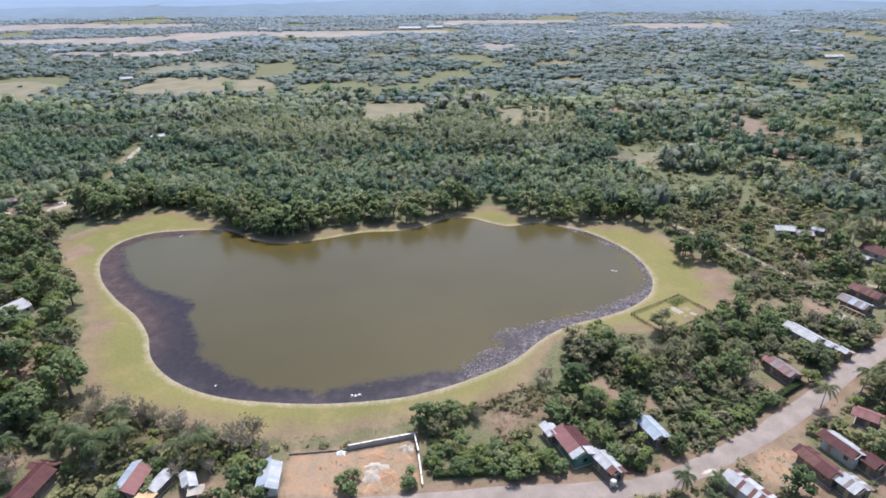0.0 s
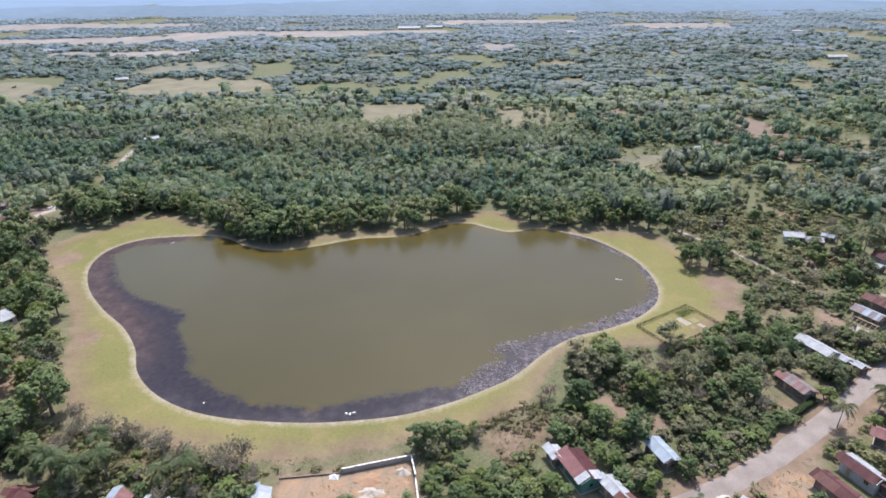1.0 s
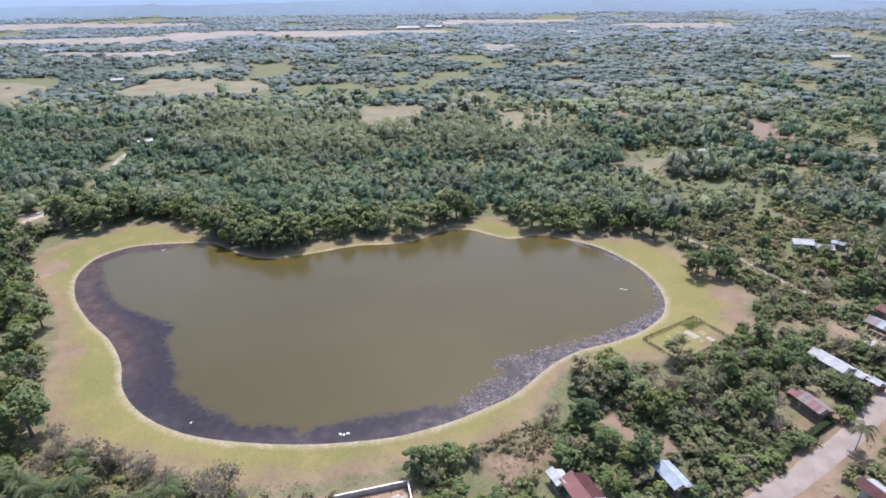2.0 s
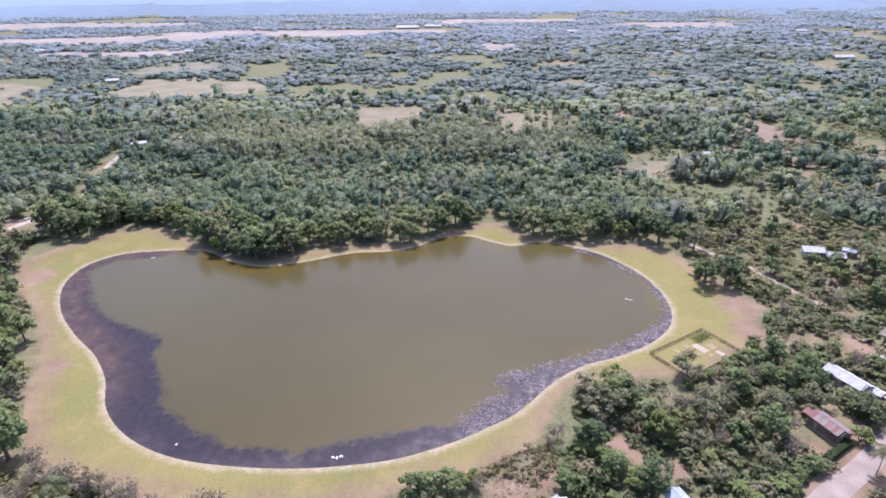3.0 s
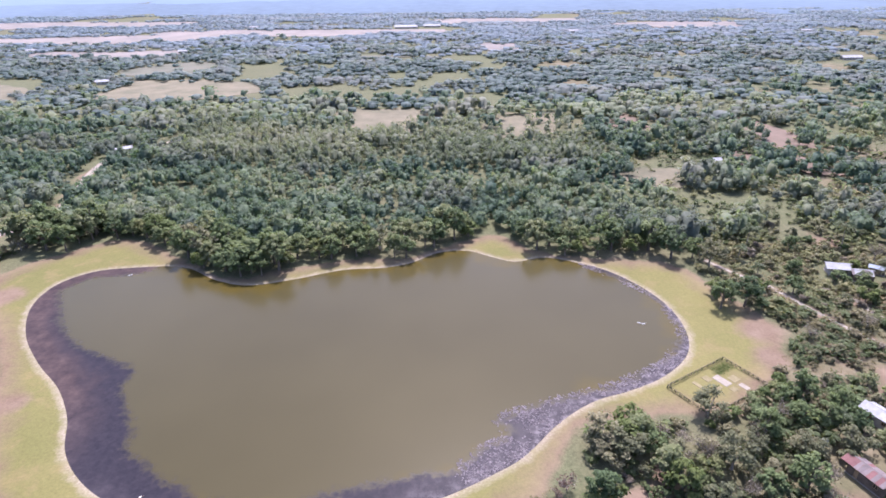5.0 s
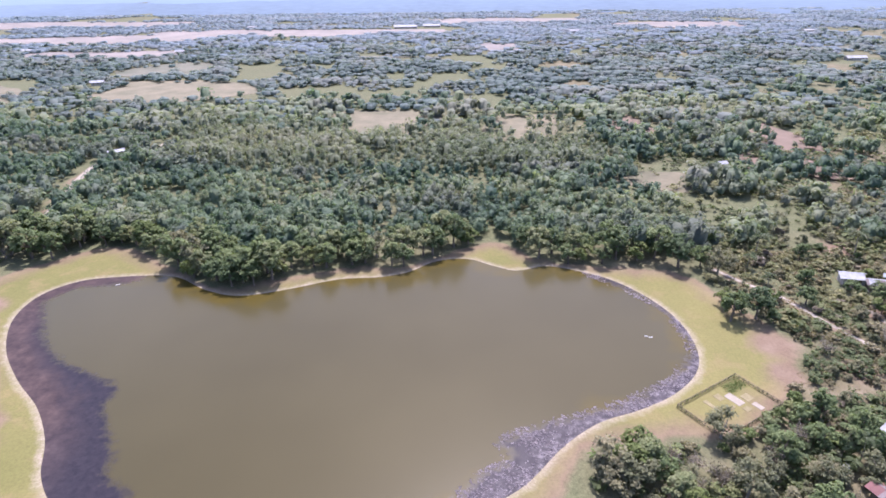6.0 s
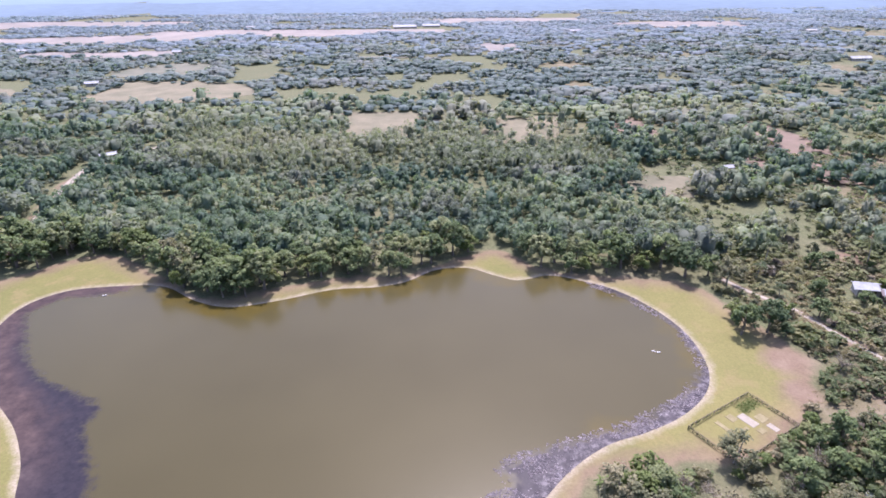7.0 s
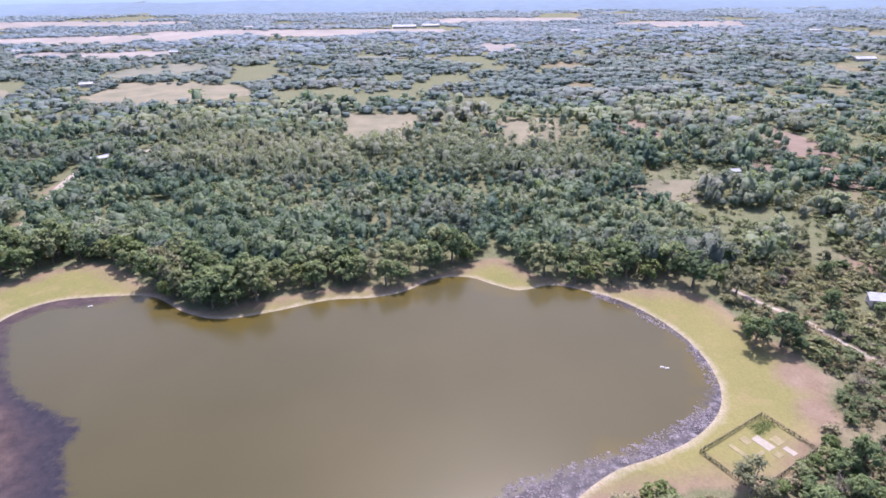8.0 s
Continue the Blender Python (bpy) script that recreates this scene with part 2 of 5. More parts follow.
M_WOODS = foliage("woodland_leaves", (0.062, 0.111, 0.079), (0.149, 0.203, 0.122), (0.265, 0.278, 0.172), True, 0.6, 0.42, 0.0, 0.5, ((0.136, 0.155, 0.129), (0.211, 0.217, 0.183)), 0.5)
# greyer, bluer leaf colour: haze over the middle distance is painted in
M_MID_WOODS = foliage("hazed_woodland_leaves", (0.092, 0.138, 0.132), (0.145, 0.194, 0.184), (0.195, 0.229, 0.208), True, 0.6, 0.45, 0.04, 0.18, ((0.153, 0.177, 0.168), (0.202, 0.212, 0.202)), 0.2)
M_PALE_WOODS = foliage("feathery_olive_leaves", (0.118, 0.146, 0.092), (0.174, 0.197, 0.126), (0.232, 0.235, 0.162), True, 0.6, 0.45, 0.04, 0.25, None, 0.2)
# paler and bluer still: the far plain's haze is in the leaf colour
M_FAR_WOODS = foliage("haze_pale_leaves", (0.151, 0.205, 0.253), (0.181, 0.235, 0.289), (0.214, 0.264, 0.314), True, 0.6, 0.45, 0.08, 0.08, ((0.173, 0.202, 0.231), (0.210, 0.227, 0.249)), 0.12)
M_UNDER = foliage("undergrowth_leaves", (0.084, 0.116, 0.041), (0.163, 0.184, 0.068), (0.273, 0.239, 0.116), True, leaf_sheen=0.05)
M_SCRUB = foliage("olive_scrub_leaves", (0.133, 0.122, 0.058), (0.217, 0.187, 0.101), (0.313, 0.248, 0.150), True, thin=0.35)
M_WEED = foliage("water_weed", (0.115, 0.096, 0.110), (0.196, 0.168, 0.184), (0.310, 0.269, 0.284), True, 0.35, 0.1)
M_TUFTS = foliage("dry_grass_blades", (0.15, 0.130, 0.062), (0.215, 0.175, 0.095), (0.28, 0.225, 0.135), True, thin=0.4, rough=0.2)
M_ZINC = metal_sheet("white_zinc", (0.410, 0.415, 0.430), (0.290, 0.293, 0.312), (0.195, 0.098, 0.062), -0.12)
M_ZINC_BLUE = metal_sheet("blue_grey_zinc", (0.321, 0.362, 0.418), (0.251, 0.293, 0.348), (0.195, 0.119, 0.084), -0.15)
M_RED = metal_sheet("dark_red_roof_paint", (0.059, 0.016, 0.019), (0.086, 0.030, 0.031), (0.131, 0.057, 0.037), 0.0)
M_RUST = metal_sheet("rusty_iron", (0.139, 0.061, 0.053), (0.107, 0.049, 0.045), (0.090, 0.041, 0.029), 0.12)
M_GREYROOF = metal_sheet("grey_rusted_iron", (0.209, 0.174, 0.174), (0.167, 0.133, 0.133), (0.167, 0.091, 0.070), 0.08)
M_PINK = metal_sheet("faded_red_roof_paint", (0.213, 0.102, 0.098), (0.180, 0.078, 0.078), (0.156, 0.066, 0.049), 0.0)


# ---- plan ----
def curve_through(points, steps, closed=True):
    """A smooth line through control points."""
    p = np.array(points, float)
    n = len(p)
    out = []
    for i in range(n if closed else n - 1):
        if closed:
            a, b, c, d = p[i - 1], p[i], p[(i + 1) % n], p[(i + 2) % n]
        else:
            a, b, c, d = p[max(i - 1, 0)], p[i], p[i + 1], p[min(i + 2, n - 1)]
        for s in np.arange(steps) / steps:
            out.append(0.5 * (2 * b + (c - a) * s + (2 * a - 5 * b + 4 * c - d) * s * s + (3 * b - a - 3 * c + d) * s ** 3))
    if not closed:
        out.append(p[-1])
    return np.array(out)


def line_distance(q, line, closed=True):
    a = line if closed else line[:-1]
    b = np.roll(line, -1, 0) if closed else line[1:]
    best = np.full(len(q), 1e9)
    for u, v in zip(a, b):
        w = v - u
        s = np.clip(((q - u) @ w) / max(w @ w, 1e-9), 0, 1)
        d = q - (u + s[:, None] * w)
        best = np.minimum(best, d[:, 0] ** 2 + d[:, 1] ** 2)
    return np.sqrt(best)


def inside(q, line):
    a, b = line, np.roll(line, -1, 0)
    odd = np.zeros(len(q), bool)
    for (x0, y0), (x1, y1) in zip(a, b):
        if y0 != y1:
            odd ^= ((y0 > q[:, 1]) != (y1 > q[:, 1])) & (q[:, 0] < x0 + (q[:, 1] - y0) * (x1 - x0) / (y1 - y0))
    return odd


def signed(q, line):
    """Distance to a closed line, positive inside."""
    return np.where(inside(q, line), 1, -1) * line_distance(q, line)


SHORE = curve_through([(-113, 225.5), (-94, 225.5), (-79, 215.6), (-66, 211.5), (-51, 215.5), (-35, 222), (-21, 223.3), (-10.5, 227),
                       (-1, 235), (10.5, 236.6), (20, 230.7), (28, 227), (38.4, 230.3), (48, 227), (59.3, 219.7), (68, 208), (73, 194.5),
                       (73.2, 180.3), (69, 169.3), (59.7, 160.4), (49, 154.8), (38.6, 150.8), (28.7, 143.4), (19, 133), (10.7, 127.5),
                       (1.3, 122.4), (-10.5, 118), (-22, 116.2), (-33.5, 115.5), (-46.7, 116.3), (-59, 118.4), (-69.7, 122.6), (-78.7, 128.8),
                       (-85.7, 136.6), (-91, 146.7), (-100, 158), (-112, 168.8), (-124.5, 182.8), (-133, 198.8), (-133.6, 213), (-126, 222.3)], 6)
CLEAR = curve_through([(-108, 221), (-122, 218), (-128, 210), (-125, 201), (-118, 190), (-107, 179), (-93, 171), (-85, 166), (-83, 157.5), (-73, 145), (-71, 136),
                       (-60.3, 129), (-50, 123), (-37, 121.5), (-33.4, 115), (-31.5, 121), (-23, 123.7), (-11, 126.6), (1.4, 129), (9.6, 135), (16.6, 140.7), (14.4, 145),
                       (24.4, 149.5), (37.4, 154), (49.3, 158.8), (62.5, 167), (70, 177), (71.8, 186), (71.3, 195), (66, 208), (52, 224), (40, 240), (20, 250), (-10, 245),
                       (-40, 232), (-70, 222), (-95, 236)], 5)
LAWN = curve_through([(-131, 248), (-116, 245), (-95, 229.5), (-72, 215.5), (-54.5, 222.5), (-31.5, 230), (-14, 229.5), (0.4, 238), (21.5, 250),
                      (36.6, 235), (54, 229), (72.6, 226), (86, 221.5), (91, 209), (98.4, 189), (99, 176.5), (92, 164), (84, 156), (74, 146), (60, 146),
                      (46, 144), (33, 142), (27, 132), (17, 118), (7, 113), (-7, 110), (-14, 107), (-26, 104), (-36, 103), (-49, 103.5), (-69, 109),
                      (-86, 114.5), (-95, 121), (-104, 134), (-112, 151), (-125, 172), (-139, 189), (-154, 201), (-157, 220), (-147, 235)], 4)
ROAD = curve_through([(-60, 80.6), (-18, 83.6), (12.8, 86.2), (37, 87.6), (47.5, 89.8), (59.6, 95.4), (73.8, 103.0), (91.2, 114), (108.8, 126.2), (127, 137.6), (160, 156), (230, 190)], 6, False)
TRACK = curve_through([(-260, 222), (-198, 236), (-182, 256), (-172, 271), (-178, 297), (-190, 345), (-188, 366), (-170, 395)], 6, False)
PATHWAY = curve_through([(97, 226), (104, 215), (110.5, 207), (114.3, 197.5), (117.4, 190), (121, 182), (127, 171)], 5, False)
BYWAY = curve_through([(134, 199), (134.5, 192), (136, 184), (143, 175), (152, 168)], 5, False)
YARD = np.array([(-36, 98.2), (-22.5, 99.6), (-7.8, 103.2), (-6.7, 98), (-5, 86.8), (-36, 85.5)])
YARD_EAST = np.array([(68, 100), (79, 99), (82, 88), (77, 82), (66, 91)])

GZ = 0.35  # level of the land round the pond


# ---- mesh helpers ----
def sheet(name, verts, faces, mat, smooth=False, tint=None, normals=None):
    """A mesh from arrays: verts (n, 3), faces (m, k) of one size."""
    verts, faces = np.asarray(verts, np.float32), np.asarray(faces, np.int32)
    me = bpy.data.meshes.new(name)
    n, k = faces.shape
    me.vertices.add(len(verts))
    me.vertices.foreach_set("co", verts.ravel())
    me.loops.add(n * k)
    me.loops.foreach_set("vertex_index", faces.ravel())
    me.polygons.add(n)
    me.polygons.foreach_set("loop_start", np.arange(n, dtype=np.int32) * k)
    me.polygons.foreach_set("loop_total", np.full(n, k, np.int32))
    me.polygons.foreach_set("use_smooth", np.full(n, smooth))
    if tint is not None:
        for key, values in tint.items():
            me.attributes.new(key, "FLOAT", "POINT").data.foreach_set("value", np.asarray(values, np.float32))
    me.update(calc_edges=True)
    me.validate()
    if normals is not None:
        me.polygons.foreach_set("use_smooth", np.full(n, True))
        me.normals_split_custom_set_from_vertices(np.asarray(normals, np.float32))
    me.materials.append(mat)
    return me


def part(name, bm, mat, parent, label=""):
    """One mesh under a thing; bm is a bmesh or a ready mesh."""
    if isinstance(bm, bmesh.types.BMesh):
        me = bpy.data.meshes.new(name)
        bm.to_mesh(me)
        bm.free()
        me.materials.append(mat)
    else:
        me = bm
    ob = new(name, me)
    ob.parent = parent
    return tagged(ob, label) if label else ob


def box(bm, x0, x1, y0, y1, z0, z1, bevel=0.0, m=None):
    r = bmesh.ops.create_cube(bm, size=1, matrix=Matrix.LocRotScale(((x0 + x1) / 2, (y0 + y1) / 2, (z0 + z1) / 2), None, (x1 - x0, y1 - y0, z1 - z0)))
    if bevel:
        edges = list({e for v in r["verts"] for e in v.link_edges})
        r = bmesh.ops.bevel(bm, geom=edges, offset=bevel, segments=1, affect="EDGES")
    if m is not None:
        bmesh.ops.transform(bm, matrix=m, verts=r["verts"])


def tube(points, radii, sides=6):
    """Verts and quads of a tapered tube along points."""
    pts = [Vector(p) for p in points]
    vs, fs = [], []
    for i, p in enumerate(pts):
        d = (pts[min(i + 1, len(pts) - 1)] - pts[max(i - 1, 0)]).normalized()
        a = d.cross(Vector((0.3, 1, 0.1))).normalized()
        b = d.cross(a)
        for s in range(sides):
            w = 2 * math.pi * s / sides
            vs.append(p + (a * math.cos(w) + b * math.sin(w)) * radii[i])
    for i in range(len(pts) - 1):
        for s in range(sides):
            t = (s + 1) % sides
            fs.append((i * sides + s, i * sides + t, (i + 1) * sides + t, (i + 1) * sides + s))
    return vs, fs


def joined_tubes(tubes):
    vs, fs = [], []
    for v, f in tubes:
        k = len(vs)
        vs += [tuple(c) for c in v]
        fs += [tuple(i + k for i in q) for q in f]
    return vs, fs


def leaf_cards(rng, centres, normals, size, long=1.5):
    """Diamond leaves or leaf sprays at centres, facing about along normals."""
    n = len(centres)
    nr = normals / np.linalg.norm(normals, axis=1)[:, None]
    ref = rng.normal(size=(n, 3))
    a = np.cross(nr, ref)
    a /= np.linalg.norm(a, axis=1)[:, None] + 1e-9
    b = np.cross(nr, a)
    s = (size * rng.uniform(0.6, 1.35, n))[:, None]
    bend = nr * s * 0.18
    v = np.stack([centres - a * s * long / 2 - bend, centres - b * s / 2 + bend * 0.5, centres + a * s * long / 2 - bend, centres + b * s / 2 + bend * 0.5], 1)
    return v.reshape(-1, 3), np.arange(4 * n).reshape(-1, 4)


def lobes(rng, radius, height, low, count, flat=0.75):
    """Centres and radii of the foliage masses of a crown between low and height."""
    out = []
    for i in range(count):
        w, r = rng.uniform(0, 2 * math.pi), radius * math.sqrt(rng.uniform(0.02, 0.62))
        top = low + (height - low) * (1 - 0.55 * (r / radius) ** 2)
        z = rng.uniform(low + 0.25 * (top - low), top - 0.2 * radius * flat)
        out.append((r * math.cos(w), r * math.sin(w), z, radius * rng.uniform(0.26, 0.46) * (1.45 if count < 4 else min(1.0, (11 / count) ** 0.5))))
    return np.array(out)


def dome_grid():
    """A coarse all-quad dome: the upper part of a cube, blown up to a ball."""
    pts, quads, index = [], [], {}

    def vertex(p):
        key = tuple(round(c, 3) for c in p)
        if key not in index:
            index[key] = len(pts)
            pts.append(np.array(p, float) / np.linalg.norm(p))
        return index[key]

    g = (-1.0, 0.0, 1.0)
    for i in range(2):
        for j in range(2):
            quads.append([vertex(p) for p in ((g[i], g[j], 1), (g[i + 1], g[j], 1), (g[i + 1], g[j + 1], 1), (g[i], g[j + 1], 1))])
        for z0, z1 in ((-0.75, 1.0),):
            quads.append([vertex(p) for p in ((g[i], -1, z0), (g[i + 1], -1, z0), (g[i + 1], -1, z1), (g[i], -1, z1))])
            quads.append([vertex(p) for p in ((g[i + 1], 1, z0), (g[i], 1, z0), (g[i], 1, z1), (g[i + 1], 1, z1))])
            quads.append([vertex(p) for p in ((1, g[i], z0), (1, g[i + 1], z0), (1, g[i + 1], z1), (1, g[i], z1))])
            quads.append([vertex(p) for p in ((-1, g[i + 1], z0), (-1, g[i], z0), (-1, g[i], z1), (-1, g[i + 1], z1))])
    return np.array(pts), np.array(quads)


DOME_V, DOME_F = dome_grid()


def crown_arrays(rng, radius, height, low, count, leaves, size, flat=0.75, fill=0.6, core=False, up=0.45, ruffle=0.0):
    ls = lobes(rng, radius, height, low, count, flat)
    vs, fs, ns, k = [], [], [], 0
    middle = np.array((0, 0, low + 0.35 * (height - low)))

    def soft(points, d):
        out = points - middle
        n = d * 0.6 + out / (np.linalg.norm(out, axis=1)[:, None] + 1e-6) * 0.4 + (0, 0, up) + rng.normal(scale=ruffle, size=d.shape)
        return np.repeat(n / (np.linalg.norm(n, axis=1)[:, None] + 1e-6), 4, 0)

    for x, y, z, r in ls:
        d = rng.normal(size=(leaves, 3))
        d[:, 2] = np.where(rng.uniform(size=leaves) < 0.7, np.abs(d[:, 2]), d[:, 2])
        d /= np.linalg.norm(d, axis=1)[:, None]
        c = np.array((x, y, z)) + d * np.array((r, r, r * flat)) * rng.uniform(0.62, 1.22, leaves)[:, None]
        v, f = leaf_cards(rng, c, d * 0.7 + rng.normal(scale=0.3, size=d.shape) + (0, 0, 0.7), size)
        vs.append(v), fs.append(f + k), ns.append(soft(c, d))
        k += len(v)
        if not fill or core:
            continue
        # the closed leaf mass within
        w = rng.uniform(0, 6.28)
        turn = np.array(((math.cos(w), math.sin(w), 0), (-math.sin(w), math.cos(w), 0), (0, 0, 1)))
        d = DOME_V @ turn
        c = np.array((x, y, z)) + d * np.array((r, r, r * flat)) * fill * rng.uniform(0.78, 1.22, len(d))[:, None]
        vs.append(c), fs.append(DOME_F + k), ns.append(soft(c, d)[::4])
        k += len(c)
    if core:
        # one closed leaf mass in the heart of the crown
        d = DOME_V * rng.uniform(0.8, 1.15, len(DOME_V))[:, None]
        c = np.array((0, 0, low + 0.42 * (height - low))) + d * np.array((radius * fill, radius * fill, (height - low) * 0.5 * fill))
        vs.append(c), fs.append(DOME_F + k), ns.append(soft(c, d)[::4])
    v = np.concatenate(vs)
    v[:, 2] = np.maximum(v[:, 2], 0.05)
    return v, np.concatenate(fs), ls, np.concatenate(ns)


def tree(name, seed, radius, height, low, count, leaves, size, leaf_mat, bark_mat, label, category="tree", lean=0.0):
    """A tree: tapered trunk with limbs that reach into the masses of its crown."""
    rng = np.random.default_rng(seed)
    v, f, ls, ns = crown_arrays(rng, radius, height, low, count, leaves, size, 0.75, 0.46, False, 0.55, 0.34)
    thing = new(name)
    tagged(thing, label, category)
    girth = 0.035 * height
    fork = Vector((lean, 0, low + 0.15 * (height - low)))
    tubes = [tube([(0, 0, -0.3), (0, 0, 0.15), fork * 0.5, fork], [girth * 1.6, girth * 1.1, girth * 0.85, girth * 0.7])]
    for x, y, z, r in ls[:7]:
        end = Vector((x, y, z))
        mid = fork.lerp(end, 0.5) + Vector((0, 0, 0.08 * height))
        tubes.append(tube([fork, mid, end], [girth * 0.5, girth * 0.3, girth * 0.1], 4))
    tv, tf = joined_tubes(tubes)
    part("trunk", sheet("trunk", tv, tf, bark_mat, True), bark_mat, thing)
    part("crown", sheet("crown", v, f, leaf_mat, normals=ns), leaf_mat, thing)
    return thing


def bush(name, seed, radius, height, leaves, size, mat, label):
    rng = np.random.default_rng(seed)
    v, f, ls, ns = crown_arrays(rng, radius, height, 0.1, 6, leaves, size, 0.8, 0.46, False, 0.55, 0.34)
    thing = new(name)
    tagged(thing, label, "bush")
    tv, tf = joined_tubes([tube([(0, 0, -0.2), (x * 0.4, y * 0.4, z * 0.6), (x, y, z)], [0.09, 0.06, 0.02], 4) for x, y, z, r in ls])
    part("stems", sheet("stems", tv, tf, M_BARK, True), M_BARK, thing)
    part("foliage", sheet("foliage", v, f, mat, normals=ns), mat, thing)
    return thing


def dry_tree(name, seed, radius, height, label, mat=None):
    """A tree that has shed most of its leaves: many fine branches."""
    rng = np.random.default_rng(seed)
    thing = new(name)
    tagged(thing, label, "tree")
    fork = Vector((0.2, 0.1, height * 0.28))
    tubes = [tube([(0, 0, -0.3), (0.05, 0, height * 0.14), fork], [0.22, 0.17, 0.14])]
    tips = []
    for i in range(9):
        w, out = rng.uniform(0, 2 * math.pi), radius * rng.uniform(0.35, 0.75)
        end = Vector((out * math.cos(w), out * math.sin(w), height * rng.uniform(0.6, 0.9)))
        tubes.append(tube([fork, fork.lerp(end, 0.5) + Vector((0, 0, 0.3)), end], [0.10, 0.065, 0.03], 4))
        for j in range(10):
            a = fork.lerp(end, rng.uniform(0.5, 1.0))
            b = a + Vector((rng.normal(), rng.normal(), abs(rng.normal()) + 0.4)) * radius * 0.22
            tubes.append(tube([a, a.lerp(b, 0.5) + Vector((0, 0, 0.1)), b], [0.06, 0.045, 0.025], 3))
            tips.append(b)
    tv, tf = joined_tubes(tubes)
    part("trunk", sheet("trunk", tv, tf, M_PALE_BARK, True), M_PALE_BARK, thing)
    c = np.repeat(np.array([tuple(p) for p in tips]), 3, 0) + rng.normal(scale=radius * 0.16, size=(len(tips) * 3, 3))
    v, f = leaf_cards(rng, c, rng.normal(size=c.shape) + (0, 0, 0.4), 0.26, 2.2)
    mat = mat or M_DRY
    part("crown", sheet("crown", v, f, mat), mat, thing)
    return thing


def palm(name, seed, height, reach, fronds, label, category="palm tree"):
    """A coconut palm: curved ringed trunk, arching fronds with drooping leaflets."""
    rng = np.random.default_rng(seed)
    thing = new(name)
    tagged(thing, label, category)
    lean = rng.uniform(-1, 1, 2) * height * 0.09
    axis = [(lean[0] * s * s, lean[1] * s * s, -0.3 + (height + 0.3) * s) for s in np.linspace(0, 1, 7)]
    tv, tf = tube(axis, [0.24, 0.19, 0.16, 0.15, 0.14, 0.14, 0.15], 7)
    part("trunk", sheet("trunk", [tuple(c) for c in tv], tf, M_PALE_BARK, True), M_PALE_BARK, thing)
    top = np.array(axis[-1])
    stem_v, stem_f, lv, lf = [], [], [], []
    for i in range(fronds):
        w = 2.399 * i + rng.uniform(-0.25, 0.25)
        rise = rng.uniform(-0.25, 1.1)
        L = reach * rng.uniform(0.85, 1.1)
        pts = []
        for s in np.linspace(0, 1, 8):
            out = L * s * (1 - 0.12 * s)
            pts.append(top + (out * math.cos(w), out * math.sin(w), L * (rise * s * 0.75 - 0.75 * s * s)))
        a, b = tube(pts, list(np.linspace(0.05, 0.012, 8)), 3)
        k = len(stem_v)
        stem_v += [tuple(c) for c in a]
        stem_f += [tuple(j + k for j in q) for q in b]
        side = np.array((-math.sin(w), math.cos(w), 0))
        along = np.array((math.cos(w), math.sin(w), 0))
        for s in np.linspace(0.12, 0.99, 17):
            j = min(int(s * 7), 6)
            p = pts[j] + (pts[j + 1] - pts[j]) * (s * 7 - j)
            reach_out = reach * 0.24 * (0.35 + 1.3 * s * (1.15 - s) * 1.5)
            for sign in (-1, 1):
                tip = p + side * sign * reach_out + along * reach_out * 0.45 + np.array((0, 0, -reach_out * rng.uniform(0.35, 0.8)))
                k = len(lv)
                lv += [tuple(p - along * 0.10), tuple(p + along * 0.10), tuple(tip + along * 0.04), tuple(tip - along * 0.04)]
                lf.append((k, k + 1, k + 2, k + 3))
    part("fronds", sheet("fronds", lv + stem_v, lf + [tuple(i + len(lv) for i in q) for q in stem_f], M_PALM), M_PALM, thing)
    nv, nf = [], []
    for i in range(7):
        w = i * 0.9
        bm = bmesh.new()
        bmesh.ops.create_icosphere(bm, subdivisions=1, radius=0.15, matrix=Matrix.Translation(Vector(top) + Vector((0.24 * math.cos(w), 0.24 * math.sin(w), -0.28))))
        k = len(nv)
        nv += [tuple(v.co) for v in bm.verts]
        nf += [tuple(v.index + k for v in q.verts) for q in bm.faces]
        bm.free()
    part("nuts", sheet("nuts", nv, nf, M_HEDGE, True), M_HEDGE, thing)
    return thing


def banana(name, seed, label):
    rng = np.random.default_rng(seed)
    thing = new(name)
    tagged(thing, label, "banana plant")
    tubes = [tube([(x, y, -0.2), (x * 1.1, y, 1.3), (x * 1.2, y * 1.1, 2.4)], [0.16, 0.13, 0.09], 6) for x, y in ((0, 0), (0.7, 0.3), (-0.4, 0.6))]
    tv, tf = joined_tubes(tubes)
    part("stems", sheet("stems", tv, tf, M_STRAW, True), M_STRAW, thing)
    lv, lf = [], []
    for x, y in ((0, 0), (0.8, 0.33), (-0.48, 0.66)):
        for i in range(8):
            w, L, rise = 2.4 * i + rng.uniform(-0.3, 0.3), rng.uniform(1.7, 2.5), rng.uniform(0.3, 1.3)
            for s in range(6):
                a, b = s / 6, (s + 1) / 6
                row = []
                for q in (a, b):
                    c = np.array((x + L * q * math.cos(w), y + L * q * math.sin(w), 2.3 + L * (rise * q - 0.95 * q * q)))
                    half = 0.34 * math.sin(math.pi * min(q * 0.9 + 0.1, 1.0)) + 0.02
                    side = np.array((-math.sin(w), math.cos(w), -0.3)) * half
                    row.append((c, side))
                (c0, s0), (c1, s1) = row
                for sign in (1, -1):
                    k = len(lv)
                    f0, f1 = s0 * (sign, sign, 1), s1 * (sign, sign, 1)
                    lv += [tuple(c0), tuple(c1), tuple(c1 + f1), tuple(c0 + f0)]
                    lf.append((k, k + 1, k + 2, k + 3))
